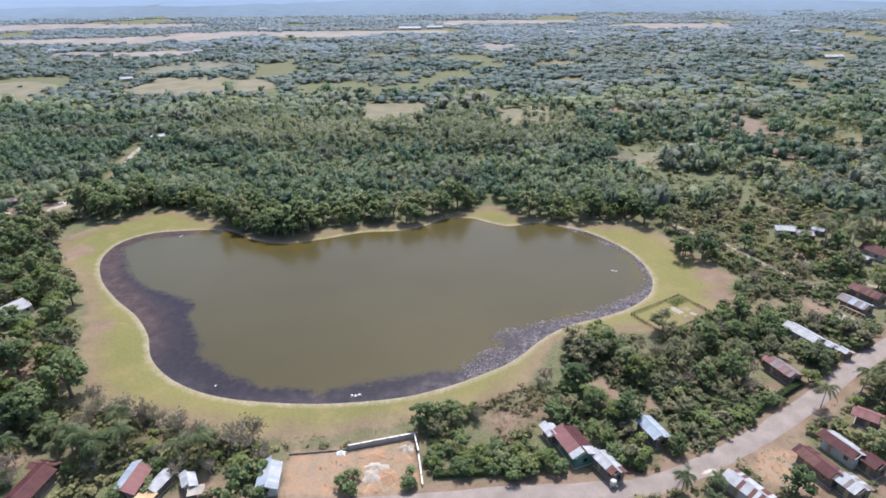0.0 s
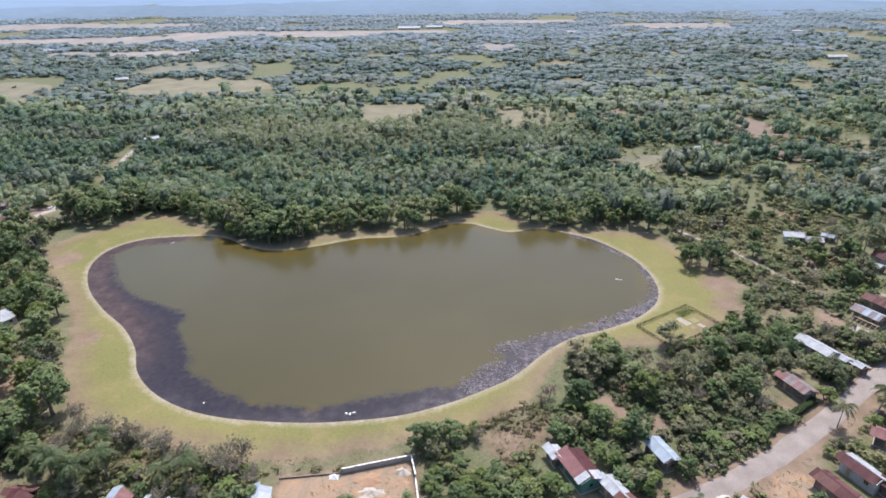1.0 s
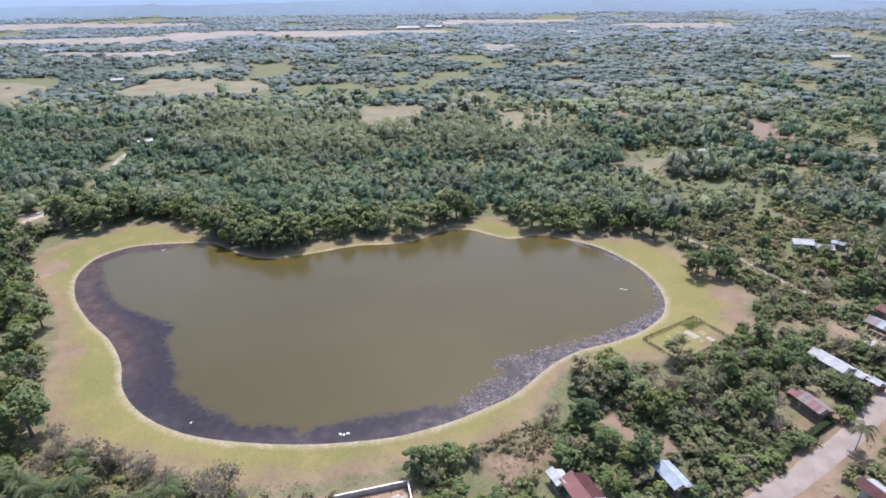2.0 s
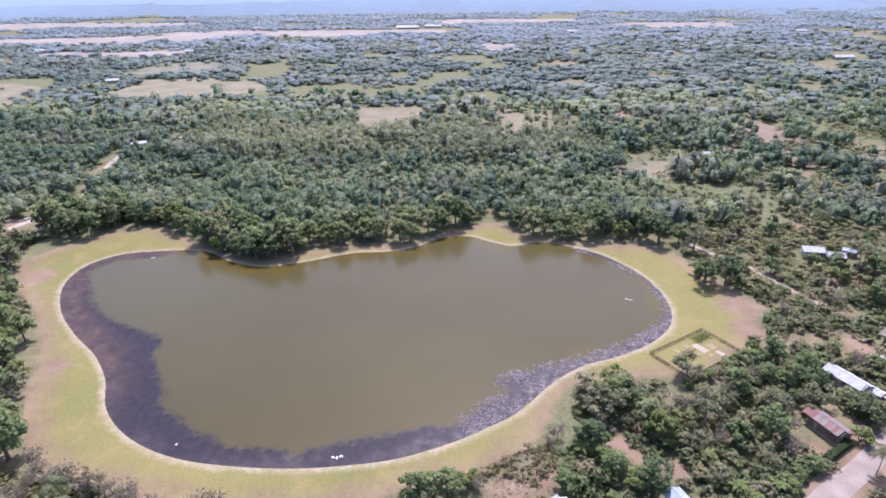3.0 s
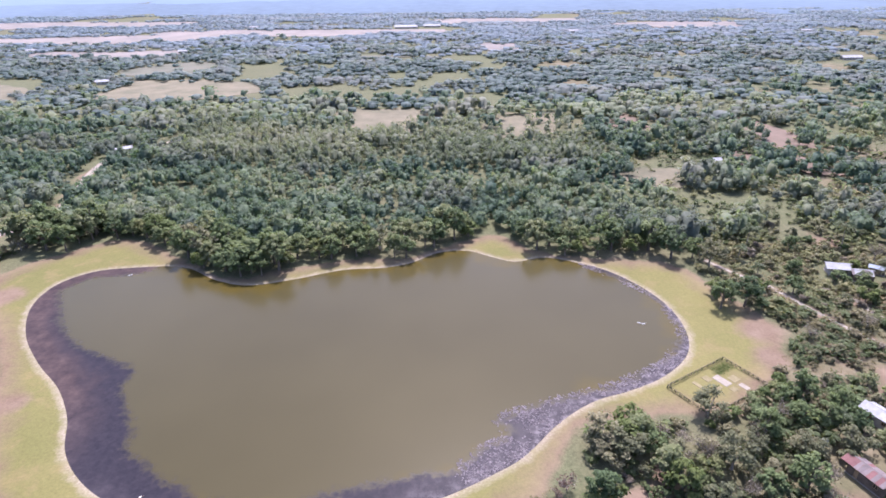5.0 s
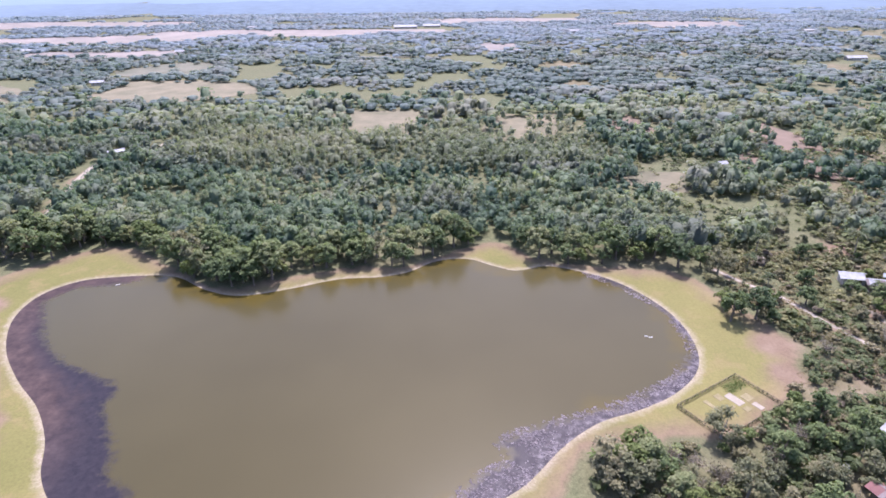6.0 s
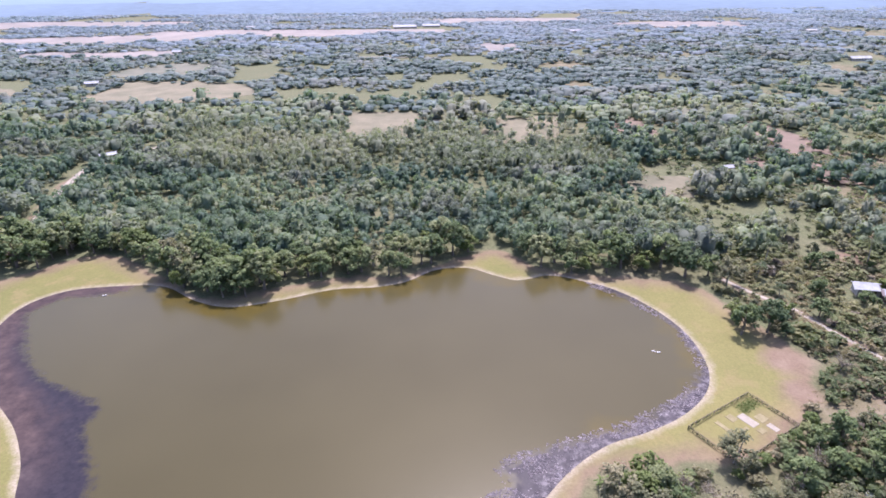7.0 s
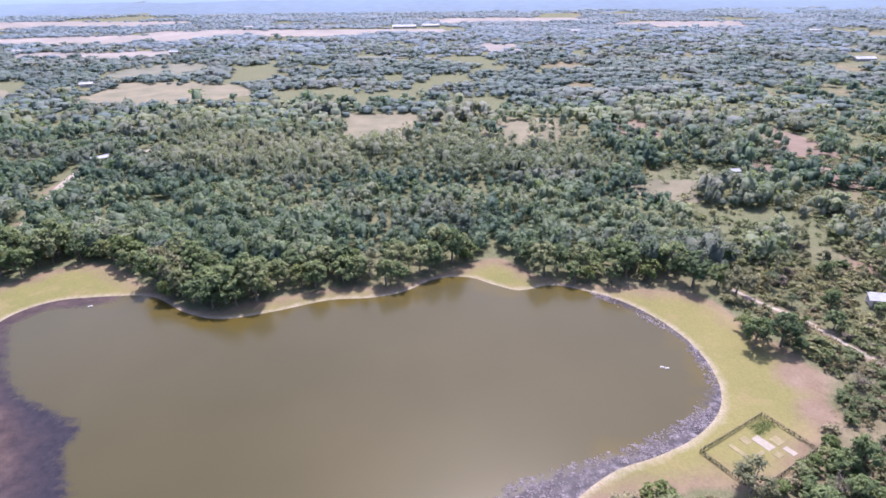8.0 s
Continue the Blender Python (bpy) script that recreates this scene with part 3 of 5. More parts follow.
    part("leaves", sheet("leaves", lv, lf, M_LEAF_YELLOW), M_LEAF_YELLOW, thing)
    return thing


# ---- ground ----
def grid(xs, ys):
    X, Y = np.meshgrid(xs, ys)
    q = np.c_[X.ravel(), Y.ravel()]
    nx, ny = len(xs), len(ys)
    i = (np.arange(ny - 1)[:, None] * nx + np.arange(nx - 1)[None, :]).ravel()
    return q, np.c_[i, i + 1, i + nx + 1, i + nx]


def spots_mask(q, spots):
    best = np.zeros(len(q))
    for x, y, r in spots:
        best = np.maximum(best, np.clip(1.35 - np.hypot(q[:, 0] - x, q[:, 1] - y) / r, 0, 1))
    return best


SPOTS = [(-136, 120, 12), (-120, 132, 10), (-150, 140, 10), (14, 108, 7), (22, 112, 6), (42, 119.5, 6), (51, 114, 4), (52, 96, 5), (84, 118, 6), (48, 127, 5),
         (112, 150, 6), (119, 158, 6), (-128, 100, 12), (-100, 96, 5), (-52, 86, 8), (128, 222, 5), (150, 240, 9), (170, 260, 9), (135, 196, 6),
         (112, 168, 6), (-200, 250, 12), (-222, 258, 12), (-186, 257, 8), (60, 82, 5), (72, 86, 7), (93, 88, 6), (101, 102, 5), (24, 90, 6), (36, 86, 6), (95, 181, 8), (92, 168, 6), (-146, 205, 8), (-108, 152, 5)]


def build_ground():
    xs = np.r_[-5000, -3600, -2600, -1900, -1400, -1000, -700, -500, -380, -300, np.arange(-240, 240.1, 2.5), 300, 380, 500, 700, 1000, 1400, 1900, 2600, 3600, 5000]
    ys = np.r_[-900, -500, -250, -100, 0, 50, np.arange(76, 276.1, 2.5), 290, 310, 335, 365, 400, 450, 520, 620, 760, 950, 1200, 1600, 2200, 3000, 4000, 5000]
    q, f = grid(xs, ys)
    s = -signed(q, SHORE)
    lawn = signed(q, LAWN)
    dirt = np.clip(1.25 - line_distance(q, ROAD, False) / 8.0, 0, 1)
    for line, half in ((TRACK, 4.0), (PATHWAY, 2.2), (BYWAY, 2.0)):
        dirt = np.maximum(dirt, np.clip(1.3 - line_distance(q, line, False) / half, 0, 1))
    for poly in (YARD, YARD_EAST):
        dirt = np.maximum(dirt, np.clip(0.75 + signed(q, poly) * 0.2, 0, 1))
    dirt = np.maximum(dirt, spots_mask(q, SPOTS))
    clay = np.maximum(np.clip(0.5 + signed(q, YARD) * 0.18, 0, 1), 0.8 * np.clip(0.4 + signed(q, YARD_EAST) * 0.15, 0, 1))
    z = np.clip(0.05 * s, -1.6, GZ)
    me = sheet("ground", np.c_[q, z], f, M_GROUND, True, {"shore": s, "lawn": lawn, "dirt": dirt, "clay": clay, "wooded": 0.7 * np.clip((q[:, 1] - 235) / 20, 0, 1) * np.clip((110 - q[:, 0]) / 30, 0, 1)})
    tagged(new("ground", me), "dry grassy land with pale trodden soil round the pond", "ground", kind="structure")


def build_water():
    q, f = grid(np.arange(-142, 84.1, 2.0), np.arange(108, 246.1, 2.0))
    near = signed(q, SHORE) > -5.0
    f = f[near[f].all(1)]
    used = np.unique(f)
    back_to = np.full(len(q), -1)
    back_to[used] = np.arange(len(used))
    q, f = q[used], back_to[f]
    me = sheet("water", np.c_[q, np.zeros(len(q))], f, M_WATER, True, {"clear": signed(q, CLEAR), "shore": signed(q, SHORE), "west": np.clip((-78 - q[:, 0]) / 18, 0, 1), "scum": np.clip((q[:, 0] + 12) / 40, 0, 1) * np.clip((215 - q[:, 1]) / 20, 0, 1)})
    tagged(new("water", me), "still murky brown pond water with purple weed belts", "water", kind="structure")


def build_weed():
    """Floating weed tufts in the belt between shore and open water."""
    rng = np.random.default_rng(5)
    q = rng.uniform((-140, 110), (80, 230), (90000, 2))
    d_shore, d_clear = signed(q, SHORE), signed(q, CLEAR)
    patch = np.array([noise.noise((x * 0.11, y * 0.11, 3.0)) for x, y in q])
    keep = (d_shore > 0.3) & (d_clear < 1.5) & (patch + rng.uniform(-0.4, 0.4, len(q)) > 0.02)
    # tufts stand thickest along the southern and eastern shore
    keep &= rng.uniform(size=len(q)) < np.where(q[:, 0] > 4, 1.0, 0.0)
    q = q[keep][:2200]
    c = np.c_[q, rng.uniform(0.03, 0.10, len(q))]
    c = np.repeat(c, 3, 0) + rng.normal(scale=(0.3, 0.3, 0.0), size=(len(q) * 3, 3))
    v, f = leaf_cards(rng, c, rng.normal(scale=0.1, size=c.shape) + (0, 0, 1), 0.36)
    v[:, 2] = np.maximum(v[:, 2], 0.012)
    tint = np.repeat(np.repeat(rng.uniform(0, 1, len(q)), 3), 4)
    me = sheet("pond_weed", v, f, M_WEED, False, {"tint": tint})
    tagged(new("pond_weed", me), "purple-grey floating weed tufts along the pond shore", "water weed", kind="stuff")


def ribbon(name, line, width, mat, label, category, height=0.06, seed=1):
    """A way along a line: cambered top, sloping edges and a slightly uneven width."""
    line = np.asarray(line)
    d = np.gradient(line, axis=0)
    d /= np.linalg.norm(d, axis=1)[:, None]
    n = np.c_[-d[:, 1], d[:, 0]]
    rng = np.random.default_rng(seed)
    vs = []
    profile = [(-0.56, -0.05), (-0.5, height * 0.6), (-0.25, height), (0, height * 1.15), (0.25, height), (0.5, height * 0.6), (0.56, -0.05)]
    wob = rng.uniform(0.92, 1.08, (len(line), 2))
    for i, p in enumerate(line):
        for u, z in profile:
            w = width * (wob[i, 0] if u < 0 else wob[i, 1])
            vs.append((*(p + n[i] * u * w), GZ + z))
    k = len(profile)
    fs = [(i * k + j + 1, i * k + j, (i + 1) * k + j, (i + 1) * k + j + 1) for i in range(len(line) - 1) for j in range(k - 1)]
    return tagged(new(name, sheet(name, vs, fs, mat, True)), label, category, kind="structure")


# middle x, middle y, half length, half width, turn, material
NEAR_FIELDS = [(-208, 229, 24, 9, 20, M_FIELD_GREEN), (-412, 532, 52, 62, 10, M_FIELD), (-237, 568, 70, 52, -4, M_FIELD), (-38, 446, 34, 40, 4, M_FIELD), (55, 424, 24, 42, -12, M_FIELD),
               (108, 318, 17, 15, -6, M_FIELD), (208, 398, 17, 36, 6, M_FIELD_RED), (-285, 686, 50, 44, 6, M_FIELD_GREEN), (-760, 1240, 260, 75, 2, M_FIELD_PALE)]
FAR_FIELDS = [(-600, 975, 190, 52, 2, M_FIELD_PALE), (-400, 1030, 70, 80, 0, M_FIELD_PALE), (-180, 1050, 190, 50, -2, M_FIELD_PALE), (120, 1240, 160, 55, 0, M_FIELD_PALE),
              (430, 1120, 110, 60, -8, M_FIELD_PALE), (-420, 806, 105, 34, -4, M_FIELD_PALE), (168, 345, 8, 18, 0, M_FIELD_RED), (170, 470, 16, 14, 0, M_FIELD_GREEN),
              (127, 428, 13, 27, 10, M_FIELD_RED), (245, 330, 16, 9, 0, M_FIELD_GREEN), (-560, 700, 70, 26, 0, M_FIELD_GREEN), (300, 640, 40, 12, 3, M_FIELD_GREEN),
              (520, 800, 60, 16, 5, M_FIELD_GREEN), (230, 900, 60, 16, 0, M_FIELD_GREEN), (196, 330, 9, 16, 10, M_FIELD_RED), (-80, 760, 40, 10, 0, M_FIELD_GREEN),
              (78, 840, 26, 42, 8, M_FIELD_PALE)]
FIELDS = NEAR_FIELDS + FAR_FIELDS


def field_outline(x, y, a, b, turn, seed):
    rng = np.random.default_rng(seed)
    w = np.linspace(0, 2 * math.pi, 28, endpoint=False)
    r = 1.0 / np.maximum(np.abs(np.cos(w)), np.abs(np.sin(w))) ** 0.55
    r *= 1 + 0.14 * np.sin(w * 3 + rng.uniform(0, 6)) + 0.08 * np.sin(w * 5 + rng.uniform(0, 6)) + rng.uniform(-0.05, 0.05, 28)
    p = np.c_[a * r * np.cos(w), b * r * np.sin(w)]
    c, s = math.cos(radians(turn)), math.sin(radians(turn))
    return p @ np.array([(c, s), (-s, c)]) + (x, y)


OUTLINES = [field_outline(*row[:5], i) for i, row in enumerate(FIELDS)]


def build_fields():
    for i, ((x, y, a, b, turn, mat), line) in enumerate(zip(FIELDS, OUTLINES)):
        bm = bmesh.new()
        top = bm.faces.new([bm.verts.new((*p, GZ + 0.05 + 0.03 * i)) for p in line])
        side = bmesh.ops.extrude_face_region(bm, geom=[top])
        for v in side["geom"]:
            if isinstance(v, bmesh.types.BMVert):
                v.co.z = 0.0
        bmesh.ops.recalc_face_normals(bm, faces=bm.faces)
        me = bpy.data.meshes.new("field")
        bm.to_mesh(me)
        bm.free()
        me.materials.append(mat)
        label = "bare tan field between woods in dry season" if mat in (M_FIELD, M_FIELD_PALE) else "reddish bare soil patch between the woods" if mat is M_FIELD_RED else "pale dry grass field between the woods"
        tagged(new("field", me), label, "field", "fields among the woods", "structure")


build_ground()
build_water()
build_weed()
ribbon("road", ROAD, 4.6, M_ROAD, "dusty pale asphalt village road with soft edges", "road")
ribbon("track", TRACK, 3.2, M_TRACK, "narrow pale dirt track through the woods", "track", 0.03, 2)
ribbon("footpath", PATHWAY, 1.5, M_TRACK, "pale trodden footpath through dry scrub", "path", 0.03, 3)
ribbon("footpath", BYWAY, 1.8, M_TRACK, "pale dirt path between palms and houses", "path", 0.03, 4)
build_fields()


def build_hills():
    """Low ranges far beyond the plain, glowing paler with distance to stand for haze."""
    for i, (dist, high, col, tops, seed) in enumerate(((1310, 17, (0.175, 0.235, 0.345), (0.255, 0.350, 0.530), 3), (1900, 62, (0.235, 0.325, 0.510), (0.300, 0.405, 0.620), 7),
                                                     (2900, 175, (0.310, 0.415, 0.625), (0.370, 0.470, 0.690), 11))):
        xs = np.linspace(-1.25 * dist, 1.25 * dist, 160)
        vs, fs = [], []
        for j, x in enumerate(xs):
            y = math.sqrt(max((1.6 * dist) ** 2 - x * x, 0)) - 0.6 * dist
            h = high * (0.45 + 0.55 * noise.fractal((x / dist * 3.1 + seed, seed, 0), 0.9, 2.1, 5) + 0.35 * noise.noise((x / dist * 1.4, seed * 2, 0)))
            h = max(h, 1.5)
            for k in range(5):
                u = k / 4
                vs.append((x * (1 + 0.25 * u), y + dist * 0.6 * u, -2 + h * math.sin(u * math.pi / 2) ** 0.8))
        fs = [(j * 5 + k, (j + 1) * 5 + k, (j + 1) * 5 + k + 1, j * 5 + k + 1) for j in range(159) for k in range(4)]
        m, t, p = material("haze_glow_hills")
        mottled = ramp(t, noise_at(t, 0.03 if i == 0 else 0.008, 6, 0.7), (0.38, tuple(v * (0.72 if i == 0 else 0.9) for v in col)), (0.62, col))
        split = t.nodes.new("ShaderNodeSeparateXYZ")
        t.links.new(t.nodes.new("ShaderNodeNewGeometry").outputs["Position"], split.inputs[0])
        # painted haze: the glowing colour pales towards the tops
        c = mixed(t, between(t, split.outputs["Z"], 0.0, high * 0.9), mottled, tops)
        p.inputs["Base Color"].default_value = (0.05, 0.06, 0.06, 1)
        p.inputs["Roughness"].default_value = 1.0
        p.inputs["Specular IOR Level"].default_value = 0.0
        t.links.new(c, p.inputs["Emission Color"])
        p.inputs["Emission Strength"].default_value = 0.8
        tagged(new("backdrop_hills", sheet("backdrop_hills", vs, fs, m, True)), "pale blue glowing backdrop hills with painted haze beyond the plain", "hills", kind="structure")


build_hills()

# ---- houses ----
def wall_mesh(length, height, thick, openings):
    """An upright wall along x from 0 to length, with holes (x0, x1, z0, z1) through it."""
    bm = bmesh.new()
    cuts = sorted({0.0, length, *[v for o in openings for v in o[:2]]})
    for a, b in zip(cuts, cuts[1:]):
        holes = sorted((o[2], o[3]) for o in openings if o[0] <= a + 1e-6 and o[1] >= b - 1e-6)
        z = 0.0
        for lo, hi in holes:
            if lo > z + 1e-6:
                box(bm, a, b, 0, thick, z, lo)
            z = hi
        if height > z + 1e-6:
            box(bm, a, b, 0, thick, z, height)
    bmesh.ops.remove_doubles(bm, verts=bm.verts, dist=1e-4)
    return bm


def roof_sheet(width, run, mat):
    """One corrugated sheet, ridge at y 0, falling to y run; flat here and tilted when laid."""
    cols = 8
    vs, fs = [], []
    for dz in (0.0, -0.025):
        for y in (0.0, run):
            for c in range(cols + 1):
                vs.append((width * (c / cols), y, dz + (0.03 if c % 2 else 0.0)))
    n = cols + 1
    for c in range(cols):
        fs.append((c, c + 1, n + c + 1, n + c))
        fs.append((2 * n + c + 1, 2 * n + c, 3 * n + c, 3 * n + c + 1))
        fs.append((n + c, n + c + 1, 3 * n + c + 1, 3 * n + c))
    fs.append((0, n, 3 * n, 2 * n))
    fs.append((n - 1, 3 * n - 1, 4 * n - 1, 2 * n - 1))
    return sheet("roof_sheet", vs, fs, mat)


def lay_sheets(parent, length, run, tilt, side, z, mats, rng, x0):
    """Sheets side by side on one slope; mats names the stuff of each sheet."""
    width = 0.86
    count = max(2, round(length / width))
    width = length / count
    cache = {}
    for i in range(count):
        mat = mats(i / count, rng)
        if mat.name not in cache:
            cache[mat.name] = roof_sheet(width * 1.03, run, mat)
        ob = new("roof_sheet", cache[mat.name])
        ob.parent = parent
        turn = pose(0, 0, 0, 0, 0, 0 if side > 0 else 180)
        lift = rng.uniform(0.0, 0.012)
        shift = x0 + i * width if side > 0 else -(x0 + i * width)
        ob.matrix_basis = Matrix.Translation((0, 0, z + lift)) @ turn @ Matrix.Translation((shift, 0, 0)) @ pose(0, 0, 0, -tilt + rng.uniform(-0.5, 0.5), 0, 0)


def house(name, x, y, length, width, turn, label, mats, wall=None, high=2.7, rise=0.42, seed=0, mono=False, eave=0.5, category="house"):
    """A village house: walls with door and windows, and a roof of corrugated sheets. Length runs along the ridge."""
    rng = random.Random(seed * 7 + 3)
    wall = wall or M_PLANK
    thing = new(name)
    thing.matrix_world = pose(x, y, GZ, 0, 0, turn)
    tagged(thing, label, category)
    L, W, T = length - 2 * eave, width - 2 * eave, 0.14
    bm = bmesh.new()
    box(bm, -L / 2 - 0.15, L / 2 + 0.15, -W / 2 - 0.15, W / 2 + 0.15, -0.1, 0.22, 0.02)
    part("foundation", bm, M_CONCRETE, thing)
    nwin = max(1, int(L // 3))
    spans = []
    for side in (-1, 1):
        ops = []
        for i in range(nwin):
            c = L * (i + 0.5) / nwin
            if side < 0 and i == 0:
                ops.append((c - 0.45, c + 0.45, 0.0, 2.05))
            else:
                ops.append((c - 0.5, c + 0.5, 0.95, 2.0))
        spans.append((side, ops))
        w = part("wall", wall_mesh(L, high, T, ops), wall, thing)
        w.matrix_basis = pose(-L / 2, -W / 2, 0.22) if side < 0 else pose(L / 2, W / 2, 0.22, 0, 0, 180)
        for a, b, lo, hi in ops:
            if lo == 0.0:
                bm = bmesh.new()
                box(bm, a + 0.02, b - 0.02, 0.04, 0.09, 0.02, hi - 0.02, 0.01)
                part("door", bm, M_TIMBER, thing, "plain timber door leaf").matrix_basis = w.matrix_basis
            else:
                bm = bmesh.new()
                for p in ((a, a + 0.07, lo, hi), (b - 0.07, b, lo, hi), (a + 0.07, b - 0.07, lo, lo + 0.07), (a + 0.07, b - 0.07, hi - 0.07, hi), ((a + b) / 2 - 0.03, (a + b) / 2 + 0.03, lo + 0.07, hi - 0.07)):
                    box(bm, p[0], p[1], -0.03, T + 0.01, p[2], p[3])
                me = bpy.data.meshes.new("window")
                bm.to_mesh(me)
                bm.free()
                me.materials.append(M_TIMBER)
                win = part("window", me, M_TIMBER, thing)
                win.matrix_basis = w.matrix_basis
                bm = bmesh.new()
                box(bm, a + 0.07, b - 0.07, 0.06, 0.075, lo + 0.07, hi - 0.07)
                part("pane", bm, M_DARK, win)
    # end walls carry the gables
    ridge = (W / 2 + eave) * rise
    for side in (-1, 1):
        bm = wall_mesh(W - 2 * T, high, T, [(W / 2 - T - 0.5, W / 2 - T + 0.5, 1.0, 2.0)])
        if not mono:
            h = (W / 2 - T) * rise
            tri = [bm.verts.new((px, py, high + pz)) for py in (0, T) for px, pz in ((0, 0), (W - 2 * T, 0), (W / 2 - T, h))]
            for fc in ((0, 1, 2), (5, 4, 3), (0, 3, 4, 1), (1, 4, 5, 2), (2, 5, 3, 0)):
                bm.faces.new([tri[i] for i in fc])
        w = part("wall", bm, wall, thing)
        w.matrix_basis = pose(L / 2, -W / 2 + T, 0.22, 0, 0, 90) if side > 0 else pose(-L / 2, W / 2 - T, 0.22, 0, 0, -90)
    top = 0.22 + high + 0.06
    # battens and beams under the sheets
    bm = bmesh.new()
    box(bm, -length / 2 + 0.1, length / 2 - 0.1, -0.06, 0.06, top + (W / 2 * rise if not mono else rise * W / 2) - 0.16, top + W / 2 * rise - 0.04)
    me = bpy.data.meshes.new("roof")
    bm.to_mesh(me)
    bm.free()
    me.materials.append(M_TIMBER)
    roof = part("roof", me, M_TIMBER, thing, "corrugated sheet roof")
    angle = math.degrees(math.atan(rise if not mono else rise * 0.5))
    if mono:
        run = (W + 2 * eave) / math.cos(radians(angle))
        lay_mono(roof, length, run, angle, top, mats, rng, W / 2 + eave, rise * 0.5)
    else:
        run = (W / 2 + eave) / math.cos(radians(angle))
        for side in (1, -1):
            lay_sheets(roof, length, run, angle, side, top + W / 2 * rise, mats(side), rng, -length / 2)
        bm = bmesh.new()
        for s in (-1, 1):
            box(bm, -length / 2 - 0.02, length / 2 + 0.02, -0.02, 0.24, 0.0, 0.02, 0, pose(0, 0, top + W / 2 * rise + 0.05, -angle, 0, 0) if s > 0 else pose(0, 0, top + W / 2 * rise + 0.05, 0, 0, 180) @ pose(0, 0, 0, -angle))
        part("ridge_cap", bm, mats(1)(0.5, rng), roof)
    return thing


def lay_mono(parent, length, run, tilt, top, mats, rng, half, rise):
    width = 0.86
    count = max(2, round(length / width))
    width = length / count
    cache = {}
    for i in range(count):
        mat = mats(1)(i / count, rng)
        if mat.name not in cache:
            cache[mat.name] = roof_sheet(width * 1.03, run, mat)
        ob = new("roof_sheet", cache[mat.name])
        ob.parent = parent
        ob.matrix_basis = Matrix.Translation((-length / 2 + i * width, -half, top + half * 2 * rise + rng.uniform(0, 0.012))) @ pose(0, 0, 0, -tilt)


def all_of(mat):
    return lambda side: (lambda u, rng: mat)


def some(mat, other, share):
    return lambda side: (lambda u, rng: other if rng.random() < share else mat)


def by_end(first, second, where):
    return lambda side: (lambda u, rng: first if u < where else second)


def by_side(one, two):
    return lambda side: (lambda u, rng: one if side > 0 else two)


# kind, middle x and y, length, width, turn, label, roof, wall
ROADSIDE = [
    ("house", 28.8, 98.0, 9.4, 6.2, -68, "house with faded and dark red sheet roof, green gable", lambda s: ((lambda u, r: M_RED if u < 0.72 else M_ZINC) if s > 0 else (lambda u, r: M_PINK if u < 0.75 else M_ZINC)), M_GREEN),
    ("lean_to", 24.4, 102.4, 4.4, 3.6, -66, "white zinc lean-to behind a red-roofed house", all_of(M_ZINC), M_PLANK),
    ("shop", 35.0, 92.0, 7.2, 3.8, -62, "roadside stall with white zinc and rusty roof", by_end(M_ZINC, M_RUST, 0.66), M_PLANK),
    ("house", 47.9, 102.4, 7.8, 4.4, -69, "small house with blue-grey zinc roof among trees", all_of(M_ZINC_BLUE), M_PLANK),
    ("house", 62.4, 84.9, 9.4, 4.9, -58, "house with white zinc roof striped by rusted sheets", some(M_ZINC, M_RUST, 0.42), M_WALL),
    ("house", 80.5, 91.6, 9.0, 4.8, -67, "long house with rusty red sheet roof", some(M_RED, M_RUST, 0.55), M_PLANK),
    ("annex", 84.0, 85.8, 5.2, 5.2, -67, "annex with white zinc roof on a red house", some(M_ZINC, M_GREYROOF, 0.3), M_PLANK),
    ("house", 88.6, 96.6, 8.4, 4.8, -66, "dark red roofed house with pale upper edge", by_side(M_ZINC, M_RED), M_WALL),
    ("annex", 92.2, 91.8, 4.6, 4.4, -66, "small annex with faded red roof", all_of(M_RED), M_PLANK),
]
EAST_SIDE = [
    ("house", 100.6, 106.2, 5.6, 4.6, -40, "small house with bright faded red roof", all_of(M_PINK), M_PLANK),
    ("house", 90.0, 124.6, 9.0, 4.6, -69, "grey rusted roof house in a dry yard", some(M_GREYROOF, M_PINK, 0.3), M_PLANK),
    ("house", 104.6, 140.6, 10.0, 5.0, -64, "long house with bright white zinc roof", all_of(M_ZINC), M_WALL),
    ("shed", 109.0, 135.6, 4.0, 3.2, -62, "small shed with white zinc roof", all_of(M_ZINC), M_PLANK),
    ("shed", 111.4, 132.4, 3.8, 3.0, -62, "small shed with white zinc roof near road", all_of(M_ZINC), M_PLANK),
    ("house", 130.4, 157.0, 8.6, 5.6, -62, "house with grey weathered zinc roof", some(M_GREYROOF, M_ZINC_BLUE, 0.35), M_PLANK),
    ("house", 138.4, 163.4, 9.5, 5.6, -62, "house with dark rusty red roof", some(M_RUST, M_RED, 0.4), M_PLANK),
    ("house", 162.4, 193.0, 11.0, 7.0, -60, "large house with dark red sheet roof", all_of(M_RED), M_WALL),
    ("lean_to", 154.6, 189.4, 4.6, 3.2, -60, "white zinc lean-to beside a red roof", all_of(M_ZINC), M_PLANK),
    ("house", 138.8, 215.2, 7.6, 5.6, -12, "white zinc roofed house among palms", all_of(M_ZINC), M_WALL),
    ("house", 144.2, 210.4, 6.6, 5.2, -14, "pale grey roofed house with open porch", some(M_ZINC, M_GREYROOF, 0.3), M_PLANK),
    ("shed", 152.6, 214.4, 4.6, 3.4, -40, "small shed with blue-grey zinc roof", all_of(M_ZINC_BLUE), M_PLANK),
]
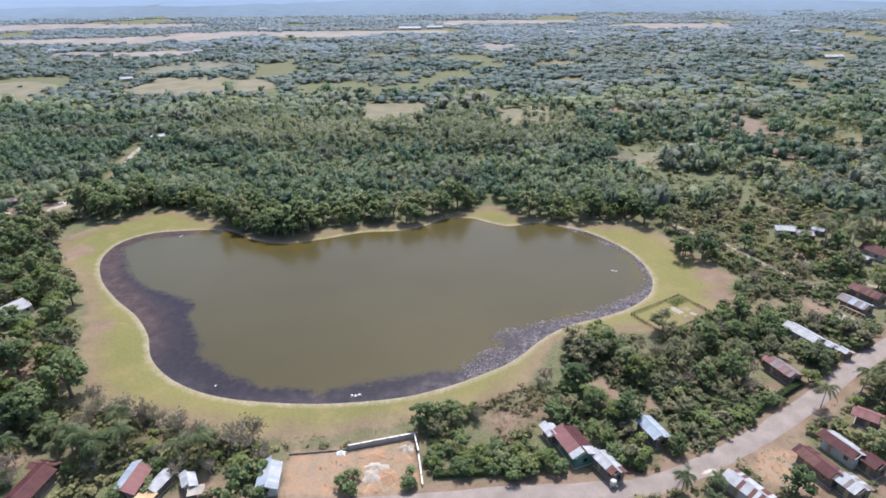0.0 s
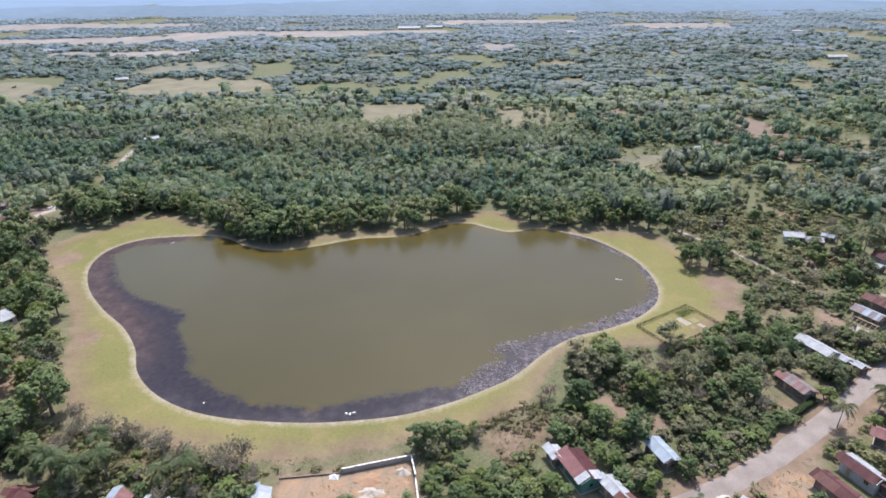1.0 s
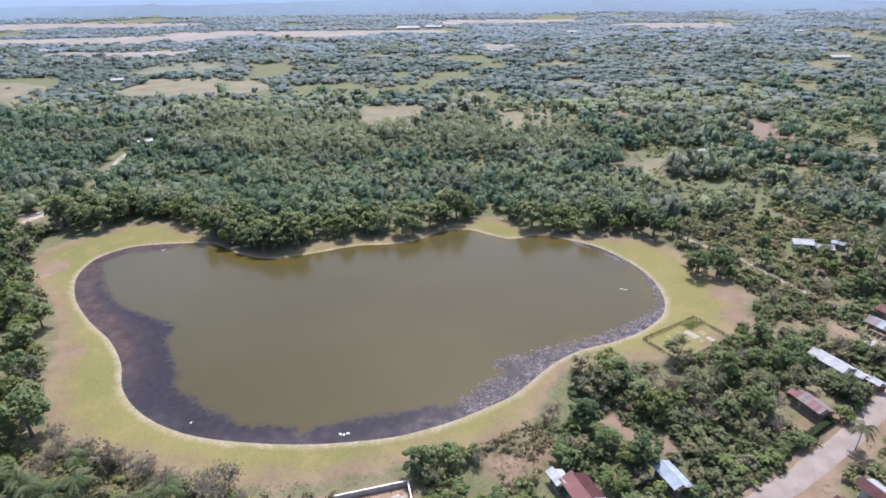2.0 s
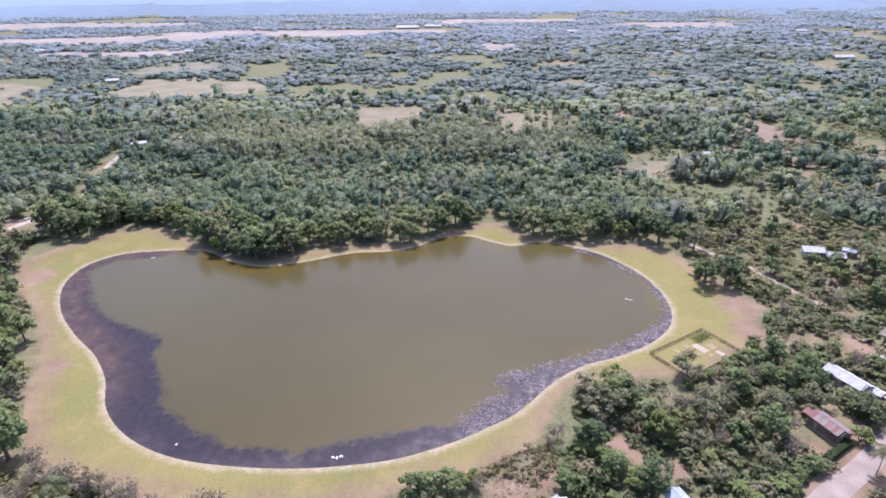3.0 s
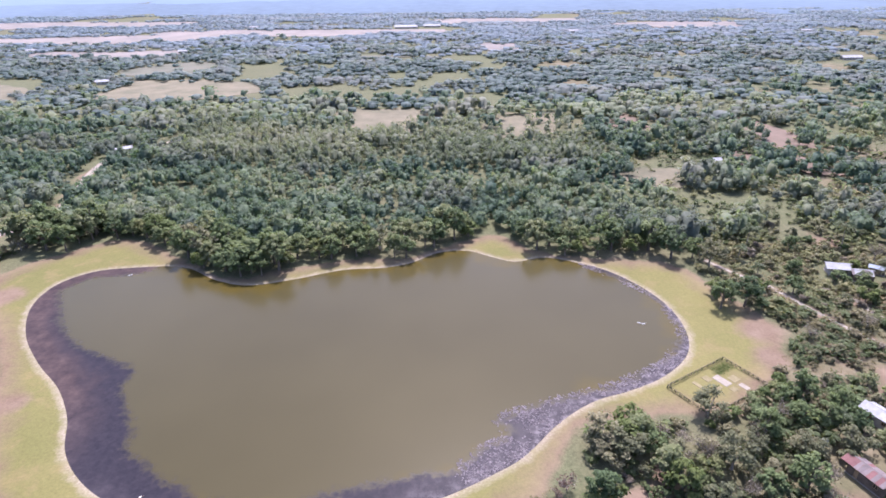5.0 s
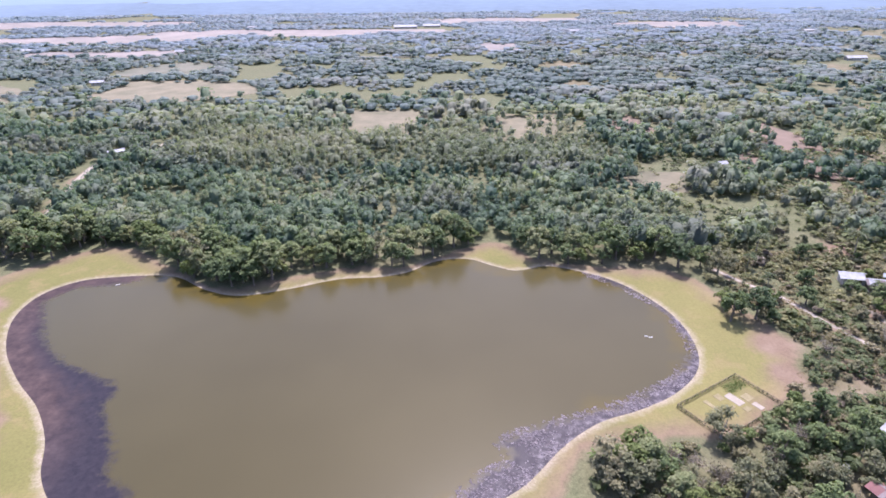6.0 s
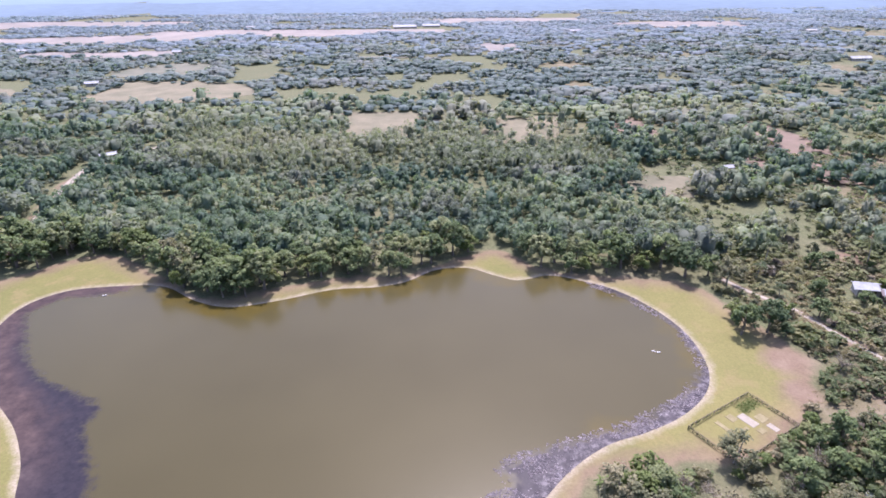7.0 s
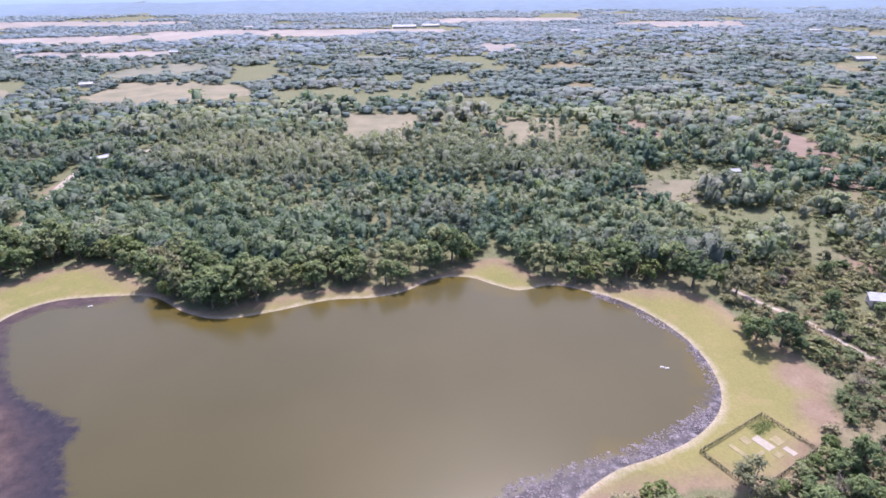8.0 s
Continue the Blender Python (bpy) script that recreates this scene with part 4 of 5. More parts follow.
WEST_SIDE = [
    ("house", -88.0, 87.4, 9.4, 5.6, -98, "house with plain dark red sheet roof", all_of(M_RED), M_PLANK),
    ("lean_to", -88.4, 93.2, 6.0, 3.0, -8, "brown rusty lean-to behind a red-roofed house", all_of(M_RUST), M_PLANK),
    ("house", -67.0, 88.6, 7.6, 5.6, -95, "house with half white, half red roof", lambda s: (lambda u, r: M_PINK if s > 0 else M_ZINC_BLUE), M_PLANK),
    ("lean_to", -61.4, 88.4, 5.0, 3.2, -110, "white zinc lean-to roof beside a house", all_of(M_ZINC), M_PLANK),
    ("shed", -55.0, 88.6, 4.4, 3.2, -60, "small pale zinc shed hidden by shrubs", all_of(M_ZINC), M_PLANK),
    ("shed", -38.3, 89.8, 7.6, 4.9, -84, "long shed with bright white zinc roof", some(M_ZINC, M_ZINC_BLUE, 0.3), M_WALL),
    ("house", -140.0, 158.0, 11.0, 8.0, 62, "white roofed house behind dense trees", all_of(M_ZINC), M_WALL),
    ("kiln_shed", -206.0, 256.0, 8.0, 4.0, 22, "low grey kiln shed in a sooty yard", some(M_GREYROOF, M_RUST, 0.3), M_PLANK),
    ("house", -178.0, 263.5, 5.0, 3.6, 30, "small white roofed house by a track", all_of(M_ZINC), M_WALL),
]
FAR_OFF = [
    ("house", -187.0, 372.0, 9.0, 5.0, 40, "pale roofed house beside the forest track", all_of(M_ZINC), M_WALL),
    ("house", 271.0, 338.0, 14.0, 8.0, -15, "large pale roofed house among far trees", all_of(M_ZINC), M_WALL),
    ("house", 149.0, 338.0, 6.0, 4.5, 10, "small pale hut in a bare clearing", all_of(M_ZINC), M_PLANK),
    ("barn", 452.0, 700.0, 22.0, 9.0, 0, "long white barn far off in woods", all_of(M_ZINC), M_WALL),
    ("house", -320.0, 600.0, 12.0, 7.0, 20, "far pale roofed farmhouse", all_of(M_ZINC), M_WALL),
    ("house", -330.0, 815.0, 12.0, 7.0, 0, "far white roofed farmhouse", all_of(M_ZINC), M_WALL),
    ("house", -540.0, 840.0, 14.0, 8.0, 0, "far white roofed farmhouse", all_of(M_ZINC), M_WALL),
    ("house", 210.0, 1010.0, 16.0, 8.0, 0, "far pale farmhouse on the plain", all_of(M_ZINC), M_WALL),
    ("house", 560.0, 980.0, 16.0, 8.0, 0, "far pale farmhouse on the plain", all_of(M_ZINC), M_WALL),
    ("warehouse", -60.0, 1110.0, 40.0, 14.0, 2, "long pale warehouse far across the plain", all_of(M_ZINC), M_WALL),
    ("warehouse", -15.0, 1125.0, 30.0, 12.0, -3, "pale warehouse far across the plain", all_of(M_ZINC), M_WALL),
    ("house", -330.0, 1130.0, 16.0, 9.0, 0, "far pale farmhouse on the plain", all_of(M_ZINC), M_WALL),
]
HOUSES = ROADSIDE + EAST_SIDE + WEST_SIDE + FAR_OFF
for i, row in enumerate(HOUSES):
    built = house(*row, high=2.2 if row[0] in ("shed", "lean_to") else 2.7, seed=i)
    tagged(built, category=row[0].replace("_", " "), group="village houses" if row[2] < 400 else "far farm buildings")


def timber_frame(x, y, turn):
    """An unfinished house: posts, plates and rafters."""
    thing = new("timber_frame")
    thing.matrix_world = pose(x, y, GZ, 0, 0, turn)
    tagged(thing, "unfinished pale timber house frame without cladding", "timber frame")
    for px in (-3, -1, 1, 3):
        for py in (-2.2, 2.2):
            bm = bmesh.new()
            box(bm, px - 0.08, px + 0.08, py - 0.08, py + 0.08, -0.1, 2.7, 0.01)
            part("post", bm, M_TIMBER, thing)
    for py in (-2.2, 2.2):
        bm = bmesh.new()
        box(bm, -3.3, 3.3, py - 0.09, py + 0.09, 2.7, 2.88, 0.01)
        part("plate", bm, M_TIMBER, thing)
    bm = bmesh.new()
    box(bm, -3.3, 3.3, -0.08, 0.08, 3.72, 3.9, 0.01)
    part("ridge_beam", bm, M_TIMBER, thing)
    for px in (-3.2, -1.9, -0.6, 0.7, 2.0, 3.2):
        for s in (-1, 1):
            bm = bmesh.new()
            box(bm, px - 0.06, px + 0.06, 0, 2.75, -0.12, 0, 0, pose(0, 0, 3.88, 0, 0, 0 if s > 0 else 180) @ pose(0, 0, 0, -24.5))
            part("rafter", bm, M_TIMBER, thing)
    bm = bmesh.new()
    box(bm, -3, 3, -2.2, 2.2, -0.1, 0.2, 0.02)
    part("floor_slab", bm, M_CONCRETE, thing)


timber_frame(124.6, 151.4, -62)


# ---- building yard ----
def wall_run(name, points, height, thick, mat, label):
    """A low yard wall with a coping, straight from point to point."""
    thing = new(name)
    tagged(thing, label, "wall")
    for (x0, y0), (x1, y1) in zip(points, points[1:]):
        d = math.hypot(x1 - x0, y1 - y0)
        m = pose(x0, y0, GZ, 0, 0, math.degrees(math.atan2(y1 - y0, x1 - x0)))
        bm = bmesh.new()
        box(bm, 0, d - thick / 2, -thick / 2, thick / 2, -0.3, height, 0.02)
        w = part("wall_panel", bm, mat, thing)
        w.matrix_basis = m
        bm = bmesh.new()
        box(bm, -0.1, d - thick / 2, -thick / 2 - 0.06, thick / 2 + 0.06, height + 0.003, height + 0.11, 0.02)
        part("coping", bm, M_WHITE if mat is M_CONCRETE else mat, thing).matrix_basis = m
        for i in range(int(d // 3) + 1):
            bm = bmesh.new()
            box(bm, i * 3 - 0.16, i * 3 + 0.16, -thick / 2 - 0.11, thick / 2 + 0.11, -0.3, height + 0.2, 0.02)
            part("pillar", bm, mat, thing).matrix_basis = m


wall_run("yard_wall", [(-22.8, 99.4), (-7.8, 103.2), (-6.6, 97.6)], 1.3, 0.22, M_CONCRETE, "new pale concrete wall round a building yard")
wall_run("side_wall", [(-6.6, 97.2), (-5.4, 88.6)], 0.7, 0.18, M_CONCRETE, "low unfinished concrete wall beside a hedge")
wall_run("footing", [(-36.0, 98.0), (-23.4, 99.3)], 0.25, 0.2, M_PLANK, "dark low stone footing along the yard")


def heap(name, x, y, rx, ry, h, mat, label, seed, category="heap"):
    """A tipped heap: uneven mound with a rough skirt."""
    rng = np.random.default_rng(seed)
    n, rings = 28, 7
    vs = [(x, y, GZ + h)]
    off = rng.uniform(0, 50)
    for k in range(1, rings + 1):
        for i in range(n):
            w = 2 * math.pi * i / n
            u = k / rings
            r = u * (1 + 0.6 * noise.noise((math.cos(w) * 2.2 + off, math.sin(w) * 1.5, 0)))
            z = h * (1 - u) ** 1.2 + 0.25 * h * noise.noise((r * rx * math.cos(w) + off, r * ry * math.sin(w), 1)) * (1 - u)
            vs.append((x + rx * r * math.cos(w), y + ry * r * math.sin(w), GZ + z - (0.1 if k == rings else 0)))
    bm = bmesh.new()
    bv = [bm.verts.new(v) for v in vs]
    for i in range(n):
        bm.faces.new((bv[0], bv[1 + i], bv[1 + (i + 1) % n]))
    for k in range(rings - 1):
        for i in range(n):
            a, b = 1 + k * n + i, 1 + k * n + (i + 1) % n
            bm.faces.new((bv[a], bv[a + n], bv[b + n], bv[b]))
    for fc in bm.faces:
        fc.smooth = True
    me = bpy.data.meshes.new(name)
    bm.to_mesh(me)
    bm.free()
    me.materials.append(mat)
    tagged(new(name, me), label, category, kind="stuff")


heap("gravel_heap", -16.8, 91.6, 2.3, 2.2, 0.9, M_GRAVEL, "pale broken stone tipped on the yard", 1)
heap("gravel_heap", -15.6, 94.2, 2.9, 1.2, 0.6, M_GRAVEL, "pale broken stone tipped on the yard", 9)
heap("gravel_heap", -9.3, 99.6, 1.8, 1.4, 0.9, M_GRAVEL, "white stone heap in the wall's corner", 2)
heap("gravel_heap", -24.2, 98.4, 1.3, 1.0, 0.7, M_WHITE, "small heap of white lime beside the wall", 3)
heap("sand_heap", -12.6, 91.4, 2.2, 2.1, 0.9, M_SOIL, "orange sand heap beside broken stone", 4)
heap("soil_heap", -16.5, 97.6, 3.4, 2.0, 0.5, M_SOIL, "spread orange soil in the yard", 5)
heap("ash_heap", -213.0, 247.0, 6.0, 3.0, 1.2, M_SOOT, "sooty ash and charred wood beside a kiln", 7)
heap("ash_heap", -190.0, 256.0, 7.0, 2.2, 0.7, M_SOOT, "sooty ash and charred wood beside a kiln", 14)
heap("gravel_heap", -203.0, 246.5, 4.5, 1.4, 0.6, M_GRAVEL, "pale broken stone beside a kiln yard", 15)
heap("gravel_heap", -184.0, 259.5, 2.6, 1.3, 0.6, M_WHITE, "white lime heap beside a kiln yard", 16)
heap("ash_heap", -198.0, 248.0, 5.0, 2.4, 0.9, M_SOOT, "sooty ash and charred wood beside a kiln", 8)
heap("gravel_heap", 57.6, 91.6, 2.4, 1.2, 0.6, M_GRAVEL, "pale gravel tipped at the road's edge", 6)


# ---- fenced garden ----
def garden_fence():
    """Stick fence round the garden plot by the pond, overgrown by hedge plants."""
    n, w = Vector((77.8, 166.9)), Vector((58.6, 155.5))
    u = (w - n).normalized()
    v = Vector((-u.y, u.x))
    if v.y > 0:
        v = -v
    depth = 13.0
    corners = [n, w, w + v * depth, n + v * depth]
    rng = random.Random(4)
    fence = new("garden_fence")
    tagged(fence, "dark stick fence with creepers round a garden plot", "fence")
    bm = bmesh.new()
    box(bm, -0.05, 0.05, -0.05, 0.05, -0.3, 1.1, 0.01)
    post = bpy.data.meshes.new("post")
    bm.to_mesh(post)
    bm.free()
    post.materials.append(M_PLANK)
    for a, b in zip(corners, corners[1:] + corners[:1]):
        d = (b - a).length
        turn = math.degrees(math.atan2(b.y - a.y, b.x - a.x))
        for i in range(int(d / 1.3) + 1):
            ob = new("post", post)
            ob.parent = fence
            p = a.lerp(b, i * 1.3 / d)
            ob.matrix_basis = pose(p.x, p.y, GZ, rng.uniform(-4, 4), rng.uniform(-4, 4), rng.uniform(0, 90))
        for z in (0.45, 0.95):
            bm = bmesh.new()
            box(bm, 0, d, -0.03, 0.03, z - 0.04, z + 0.04)
            part("rail", bm, M_PLANK, fence).matrix_basis = pose(a.x, a.y, GZ, 0, 0, turn)
        g = np.random.default_rng(int(d * 10))
        c = np.c_[g.uniform(0, d, int(d * 16)), g.normal(0, 0.09, int(d * 16)), g.uniform(0.05, 0.95, int(d * 16))]
        lv, lf = leaf_cards(g, c, g.normal(size=c.shape) + (0, 0, 0.4), 0.2)
        part("creeper", sheet("creeper", lv, lf, M_HEDGE), M_HEDGE, fence, "dark green creeper").matrix_basis = pose(a.x, a.y, GZ, 0, 0, turn)
    # raised beds: long side along the north-west fence
    frame_m = Matrix(((u.x, v.x, 0, n.x), (u.y, v.y, 0, n.y), (0, 0, 1, GZ), (0, 0, 0, 1)))
    beds = [(3.4, 6.0, 5.6, 8.0, M_STRAW), (6.8, 9.2, 3.4, 7.8, M_TRACK), (9.6, 11.6, 2.0, 4.2, M_STRAW), (7.4, 9.4, 8.6, 10.2, M_STRAW), (10.2, 13.0, 6.6, 7.6, M_STRAW),
            (4.4, 6.0, 8.8, 11.4, M_TRACK), (14.2, 15.4, 2.0, 6.4, M_STRAW)]
    for a, b, c, d, mat in beds:
        bm = bmesh.new()
        box(bm, a, b, c, d, -0.1, 0.07, 0.05)
        bmesh.ops.transform(bm, matrix=frame_m, verts=bm.verts)
        bmesh.ops.recalc_face_normals(bm, faces=bm.faces)
        me = bpy.data.meshes.new("garden_bed")
        bm.to_mesh(me)
        bm.free()
        me.materials.append(mat)
        tagged(new("garden_bed", me), "pale dry raised bed inside the fenced garden", "garden bed", "beds in the garden")
    g = np.random.default_rng(9)
    c = np.c_[g.uniform(0.5, 6.5, 900) + g.normal(0, 0.6, 900).clip(-0.4, 2), g.uniform(0.4, 3.4, 900) + np.abs(g.normal(0, 0.6, 900)), g.uniform(0.02, 0.12, 900)]
    lv, lf = leaf_cards(g, c, g.normal(size=c.shape) + (0, 0, 2.0), 0.2)
    me = sheet("vegetable_patch", lv @ np.array(frame_m.to_3x3()).T + np.array(frame_m.translation), lf, M_LEAF_YELLOW)
    tagged(new("vegetable_patch", me), "bright green vegetable patch inside the fenced garden", "vegetables", kind="stuff")


garden_fence()

# ---- small things on the pond ----
def float_bundle(x, y, turn, count, size, label, seed):
    """A few white floats tied together."""
    rng = random.Random(seed)
    thing = new("float_bundle")
    thing.matrix_world = pose(x, y, 0, 0, 0, turn)
    tagged(thing, label, "float")
    for i in range(count):
        bm = bmesh.new()
        bmesh.ops.create_uvsphere(bm, u_segments=10, v_segments=6, radius=1, matrix=Matrix.LocRotScale((i * size * 1.7 + rng.uniform(-0.1, 0.1), rng.uniform(-size, size), size * 0.25), Euler((0, 0, rng.uniform(0, 3))), (size, size * 0.6, size * 0.45)))
        part("float", bm, M_WHITE, thing)
    bm = bmesh.new()
    box(bm, -size, count * size * 1.7, -0.04, 0.04, -0.02, 0.05)
    part("pole", bm, M_TIMBER, thing)


float_bundle(-24.6, 118.2, 10, 3, 0.5, "white floats lying at the pond's muddy edge", 1)
float_bundle(60.4, 185.6, -10, 4, 0.35, "white floats drifting in a row on the pond", 2)
float_bundle(-111.0, 219.4, 30, 2, 0.4, "white float on the shaded pond water", 3)
float_bundle(-62.0, 123.2, 20, 1, 0.35, "single white float among dark pond weed", 4)


# ---- yard things ----
def water_tank(x, y, label):
    """A round tank on a low stand: ribbed body, domed lid."""
    thing = new("water_tank")
    thing.matrix_world = pose(x, y, GZ)
    tagged(thing, label, "water tank")
    bm = bmesh.new()
    for a in range(4):
        w = math.pi / 2 * a + 0.78
        box(bm, 0.6 * math.cos(w) - 0.06, 0.6 * math.cos(w) + 0.06, 0.6 * math.sin(w) - 0.06, 0.6 * math.sin(w) + 0.06, -0.1, 0.9)
    box(bm, -0.75, 0.75, -0.75, 0.75, 0.9, 1.0)
    part("stand", bm, M_TIMBER, thing)
    vs, fs, n = [], [], 20
    profile = [(0.66, 1.0), (0.7, 1.08), (0.66, 1.3), (0.7, 1.36), (0.66, 1.6), (0.7, 1.66), (0.66, 1.9), (0.6, 2.02), (0.3, 2.14), (0.02, 2.16)]
    for r, z in profile:
        vs += [(r * math.cos(2 * math.pi * i / n), r * math.sin(2 * math.pi * i / n), z) for i in range(n)]
    for k in range(len(profile) - 1):
        fs += [(k * n + i, k * n + (i + 1) % n, (k + 1) * n + (i + 1) % n, (k + 1) * n + i) for i in range(n)]
    part("tank", sheet("tank", vs, fs, M_WHITE, True), M_WHITE, thing)


water_tank(35.0, 88.2, "white round water tank beside a roadside stall")
water_tank(86.6, 135.0, "white round water tank behind bushes")


def hedge(x0, y0, x1, y1, width, height, label, seed, mat=None):
    """A clipped hedge: closed leaf body with loose leaves all over."""
    rng = np.random.default_rng(seed)
    d = math.hypot(x1 - x0, y1 - y0)
    n = int(d * 110)
    c = np.c_[rng.uniform(0, d, n), rng.uniform(-0.5, 0.5, n) * width, rng.uniform(0.0, height, n)]
    side = rng.integers(0, 3, n)
    c[side == 0, 2] = height * rng.uniform(0.9, 1.08, (side == 0).sum())
    c[side == 1, 1] = width / 2
    c[side == 2, 1] = -width / 2
    nr = np.c_[rng.normal(scale=0.4, size=n), np.where(side == 1, 1, np.where(side == 2, -1, 0)), np.where(side == 0, 1.2, 0.5)]
    v, f = leaf_cards(rng, c, nr, 0.3)
    mat = mat or M_HEDGE
    thing = new("hedge")
    thing.matrix_world = pose(x0, y0, GZ, 0, 0, math.degrees(math.atan2(y1 - y0, x1 - x0)))
    tagged(thing, label, "hedge")
    bm = bmesh.new()
    box(bm, 0.1, d - 0.1, -width * 0.42, width * 0.42, -0.1, height * 0.88, 0.15)
    part("inner_growth", bm, mat, thing)
    part("leaves", sheet("leaves", v, f, mat), mat, thing)


hedge(84.2, 115.6, 93.0, 121.0, 1.5, 1.5, "dark clipped hedge between a yard and road", 1)
hedge(57.0, 98.2, 83.4, 114.4, 0.8, 0.6, "low withered brown hedge along the road verge", 3, M_OLIVE)
hedge(-3.2, 91.4, 18.0, 92.6, 1.3, 1.3, "low green hedge along the road", 2)


def canopy(x, y, turn, length, width, mat, label):
    """A sagging tarpaulin on poles."""
    thing = new("canopy")
    thing.matrix_world = pose(x, y, GZ, 0, 0, turn)
    tagged(thing, label, "canopy")
    for px in (-length / 2 + 0.1, length / 2 - 0.1):
        for py in (-width / 2 + 0.1, width / 2 - 0.1):
            bm = bmesh.new()
            bmesh.ops.create_cone(bm, segments=8, cap_ends=True, radius1=0.05, radius2=0.04, depth=2.4, matrix=Matrix.Translation((px, py, 1.1)))
            part("pole", bm, M_TIMBER, thing)
    n = 8
    vs, fs = [], []
    for dz in (0.0, -0.03):
        for i in range(n + 1):
            for j in range(n + 1):
                u, v = i / n, j / n
                vs.append(((u - 0.5) * length, (v - 0.5) * width, 2.32 - 0.28 * math.sin(math.pi * u) * math.sin(math.pi * v) + dz))
    m = (n + 1) ** 2
    for i in range(n):
        for j in range(n):
            a = i * (n + 1) + j
            fs.append((a, a + n + 1, a + n + 2, a + 1))
            fs.append((m + a, m + a + 1, m + a + n + 2, m + a + n + 1))
    part("sheet", sheet("sheet", vs, fs, mat, True), mat, thing)


canopy(-62.5, 84.8, -20, 4.0, 3.0, M_TARP, "tan tarpaulin canopy beside a house")
canopy(-52.6, 86.2, 15, 3.4, 2.6, M_CONCRETE, "torn white sheet canopy among shrubs")


# ---- trees ----
GLADES = [(42, 119.5, 5.5), (51, 114, 3.5), (87, 119, 4.5), (17, 110, 7), (93, 150, 3), (60, 123, 3), (-136, 151, 7)]  # open straw-grown spots; the last keeps a western roof in the camera's view


def blocked(x, y, gap):
    """Whether a plant of that reach would stand in the open, on a way or in a house."""
    q = np.array([(x, y)])
    if signed(q, LAWN)[0] > -gap * 0.6 or line_distance(q, ROAD, False)[0] < 3.8 + gap * 0.55:
        return True
    if line_distance(q, TRACK, False)[0] < 1.8 + gap * 0.3 or line_distance(q, PATHWAY, False)[0] < 1.0 + gap * 0.3:
        return True
    if inside(q, YARD)[0] or inside(q, YARD_EAST)[0] or any(math.hypot(x - a, y - b) < r for a, b, r in GLADES):
        return True
    for row in HOUSES:
        dx, dy, a = x - row[1], y - row[2], radians(row[5])
        along, across = dx * math.cos(a) + dy * math.sin(a), -dx * math.sin(a) + dy * math.cos(a)
        if abs(along) < row[3] / 2 + gap * 0.6 and abs(across) < row[4] / 2 + gap * 0.6:
            return True
        # the south, camera-facing side stays clear so the roofs are in view
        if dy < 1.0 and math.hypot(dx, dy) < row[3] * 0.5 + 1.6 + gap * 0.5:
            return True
    return any(inside(q, line)[0] for line in OUTLINES[:7])


def plants_in(rng, poly, spacing, gap, thin=1.0):
    poly = np.array(poly, float)
    lo, hi = poly.min(0), poly.max(0)
    out = []
    y = lo[1]
    row = 0
    while y < hi[1]:
        x = lo[0] + (row % 2) * spacing / 2
        while x < hi[0]:
            p = (x + rng.uniform(-0.36, 0.36) * spacing, y + rng.uniform(-0.36, 0.36) * spacing)
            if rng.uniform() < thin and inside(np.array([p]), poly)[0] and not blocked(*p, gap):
                out.append(p)
            x += spacing
        y += spacing * 0.87
        row += 1
    return out


T_ROUND = [tree("broadleaf_tree", 20 + i, r, h, lo, int(n * 1.5), 33, s * 0.88, M_LEAF, M_BARK, "dense dark green broadleaf tree beside the pond")
           for i, (r, h, lo, n, s) in enumerate(((4.6, 9.0, 1.8, 17, 0.62), (5.2, 10.5, 2.1, 19, 0.66), (3.9, 8.0, 1.4, 15, 0.58), (4.4, 11.0, 2.2, 18, 0.62)))]
T_YELLOW = [tree("broadleaf_tree", 40 + i, r, h, lo, int(n * 1.5), 36, s * 0.84, M_LEAF_YELLOW, M_BARK, "bright yellow-green broadleaf tree with loose crown")
            for i, (r, h, lo, n, s) in enumerate(((3.8, 7.5, 0.5, 14, 0.56), (4.4, 9.0, 0.7, 16, 0.60)))]
T_GREY = [tree("broadleaf_tree", 60 + i, r, h, lo, int(n * 1.5), 33, s * 0.84, M_LEAF_GREY, M_PALE_BARK, "dusty grey-green tree with airy crown")
          for i, (r, h, lo, n, s) in enumerate(((3.6, 8.0, 0.8, 14, 0.50), (4.2, 9.0, 1.0, 15, 0.54)))]
T_SMALL = [tree("small_tree", 120 + i, r, h, 0.15, 17, 29, 0.42, m, M_BARK, lab) for i, (r, h, m, lab) in enumerate((
    (2.7, 4.6, M_LEAF, "low dense green tree among scrub"), (2.3, 4.0, M_LEAF_YELLOW, "low bright green tree among scrub"), (2.6, 4.4, M_LEAF_GREY, "low dusty grey-green tree among scrub"),
    (2.4, 3.8, M_OLIVE, "low olive-brown tree drying out"), (2.2, 3.4, M_DRY, "low withered brown tree among scrub"), (2.8, 4.8, M_LEAF_YELLOW, "spreading light green small tree"), (3.0, 5.4, M_LEAF, "dark green spreading small tree")))]
T_DRY = [dry_tree("bare_tree", 80 + i, r, h, "nearly leafless pale brown tree in dry season") for i, (r, h) in enumerate(((3.4, 6.0), (2.8, 5.0)))]
T_PURPLE = [dry_tree("bare_tree", 85, 3.2, 4.4, "low reddish-brown withering tree", M_PURPLE)]
T_PALM = [palm("coconut_palm", 90 + i, h, r, n, "coconut palm with arching green fronds") for i, (h, r, n) in enumerate(((8.5, 3.9, 19), (10.5, 4.2, 21), (6.5, 3.6, 17)))]
T_BANANA = [banana("banana_plant", 95, "clump of banana plants with broad torn leaves")]
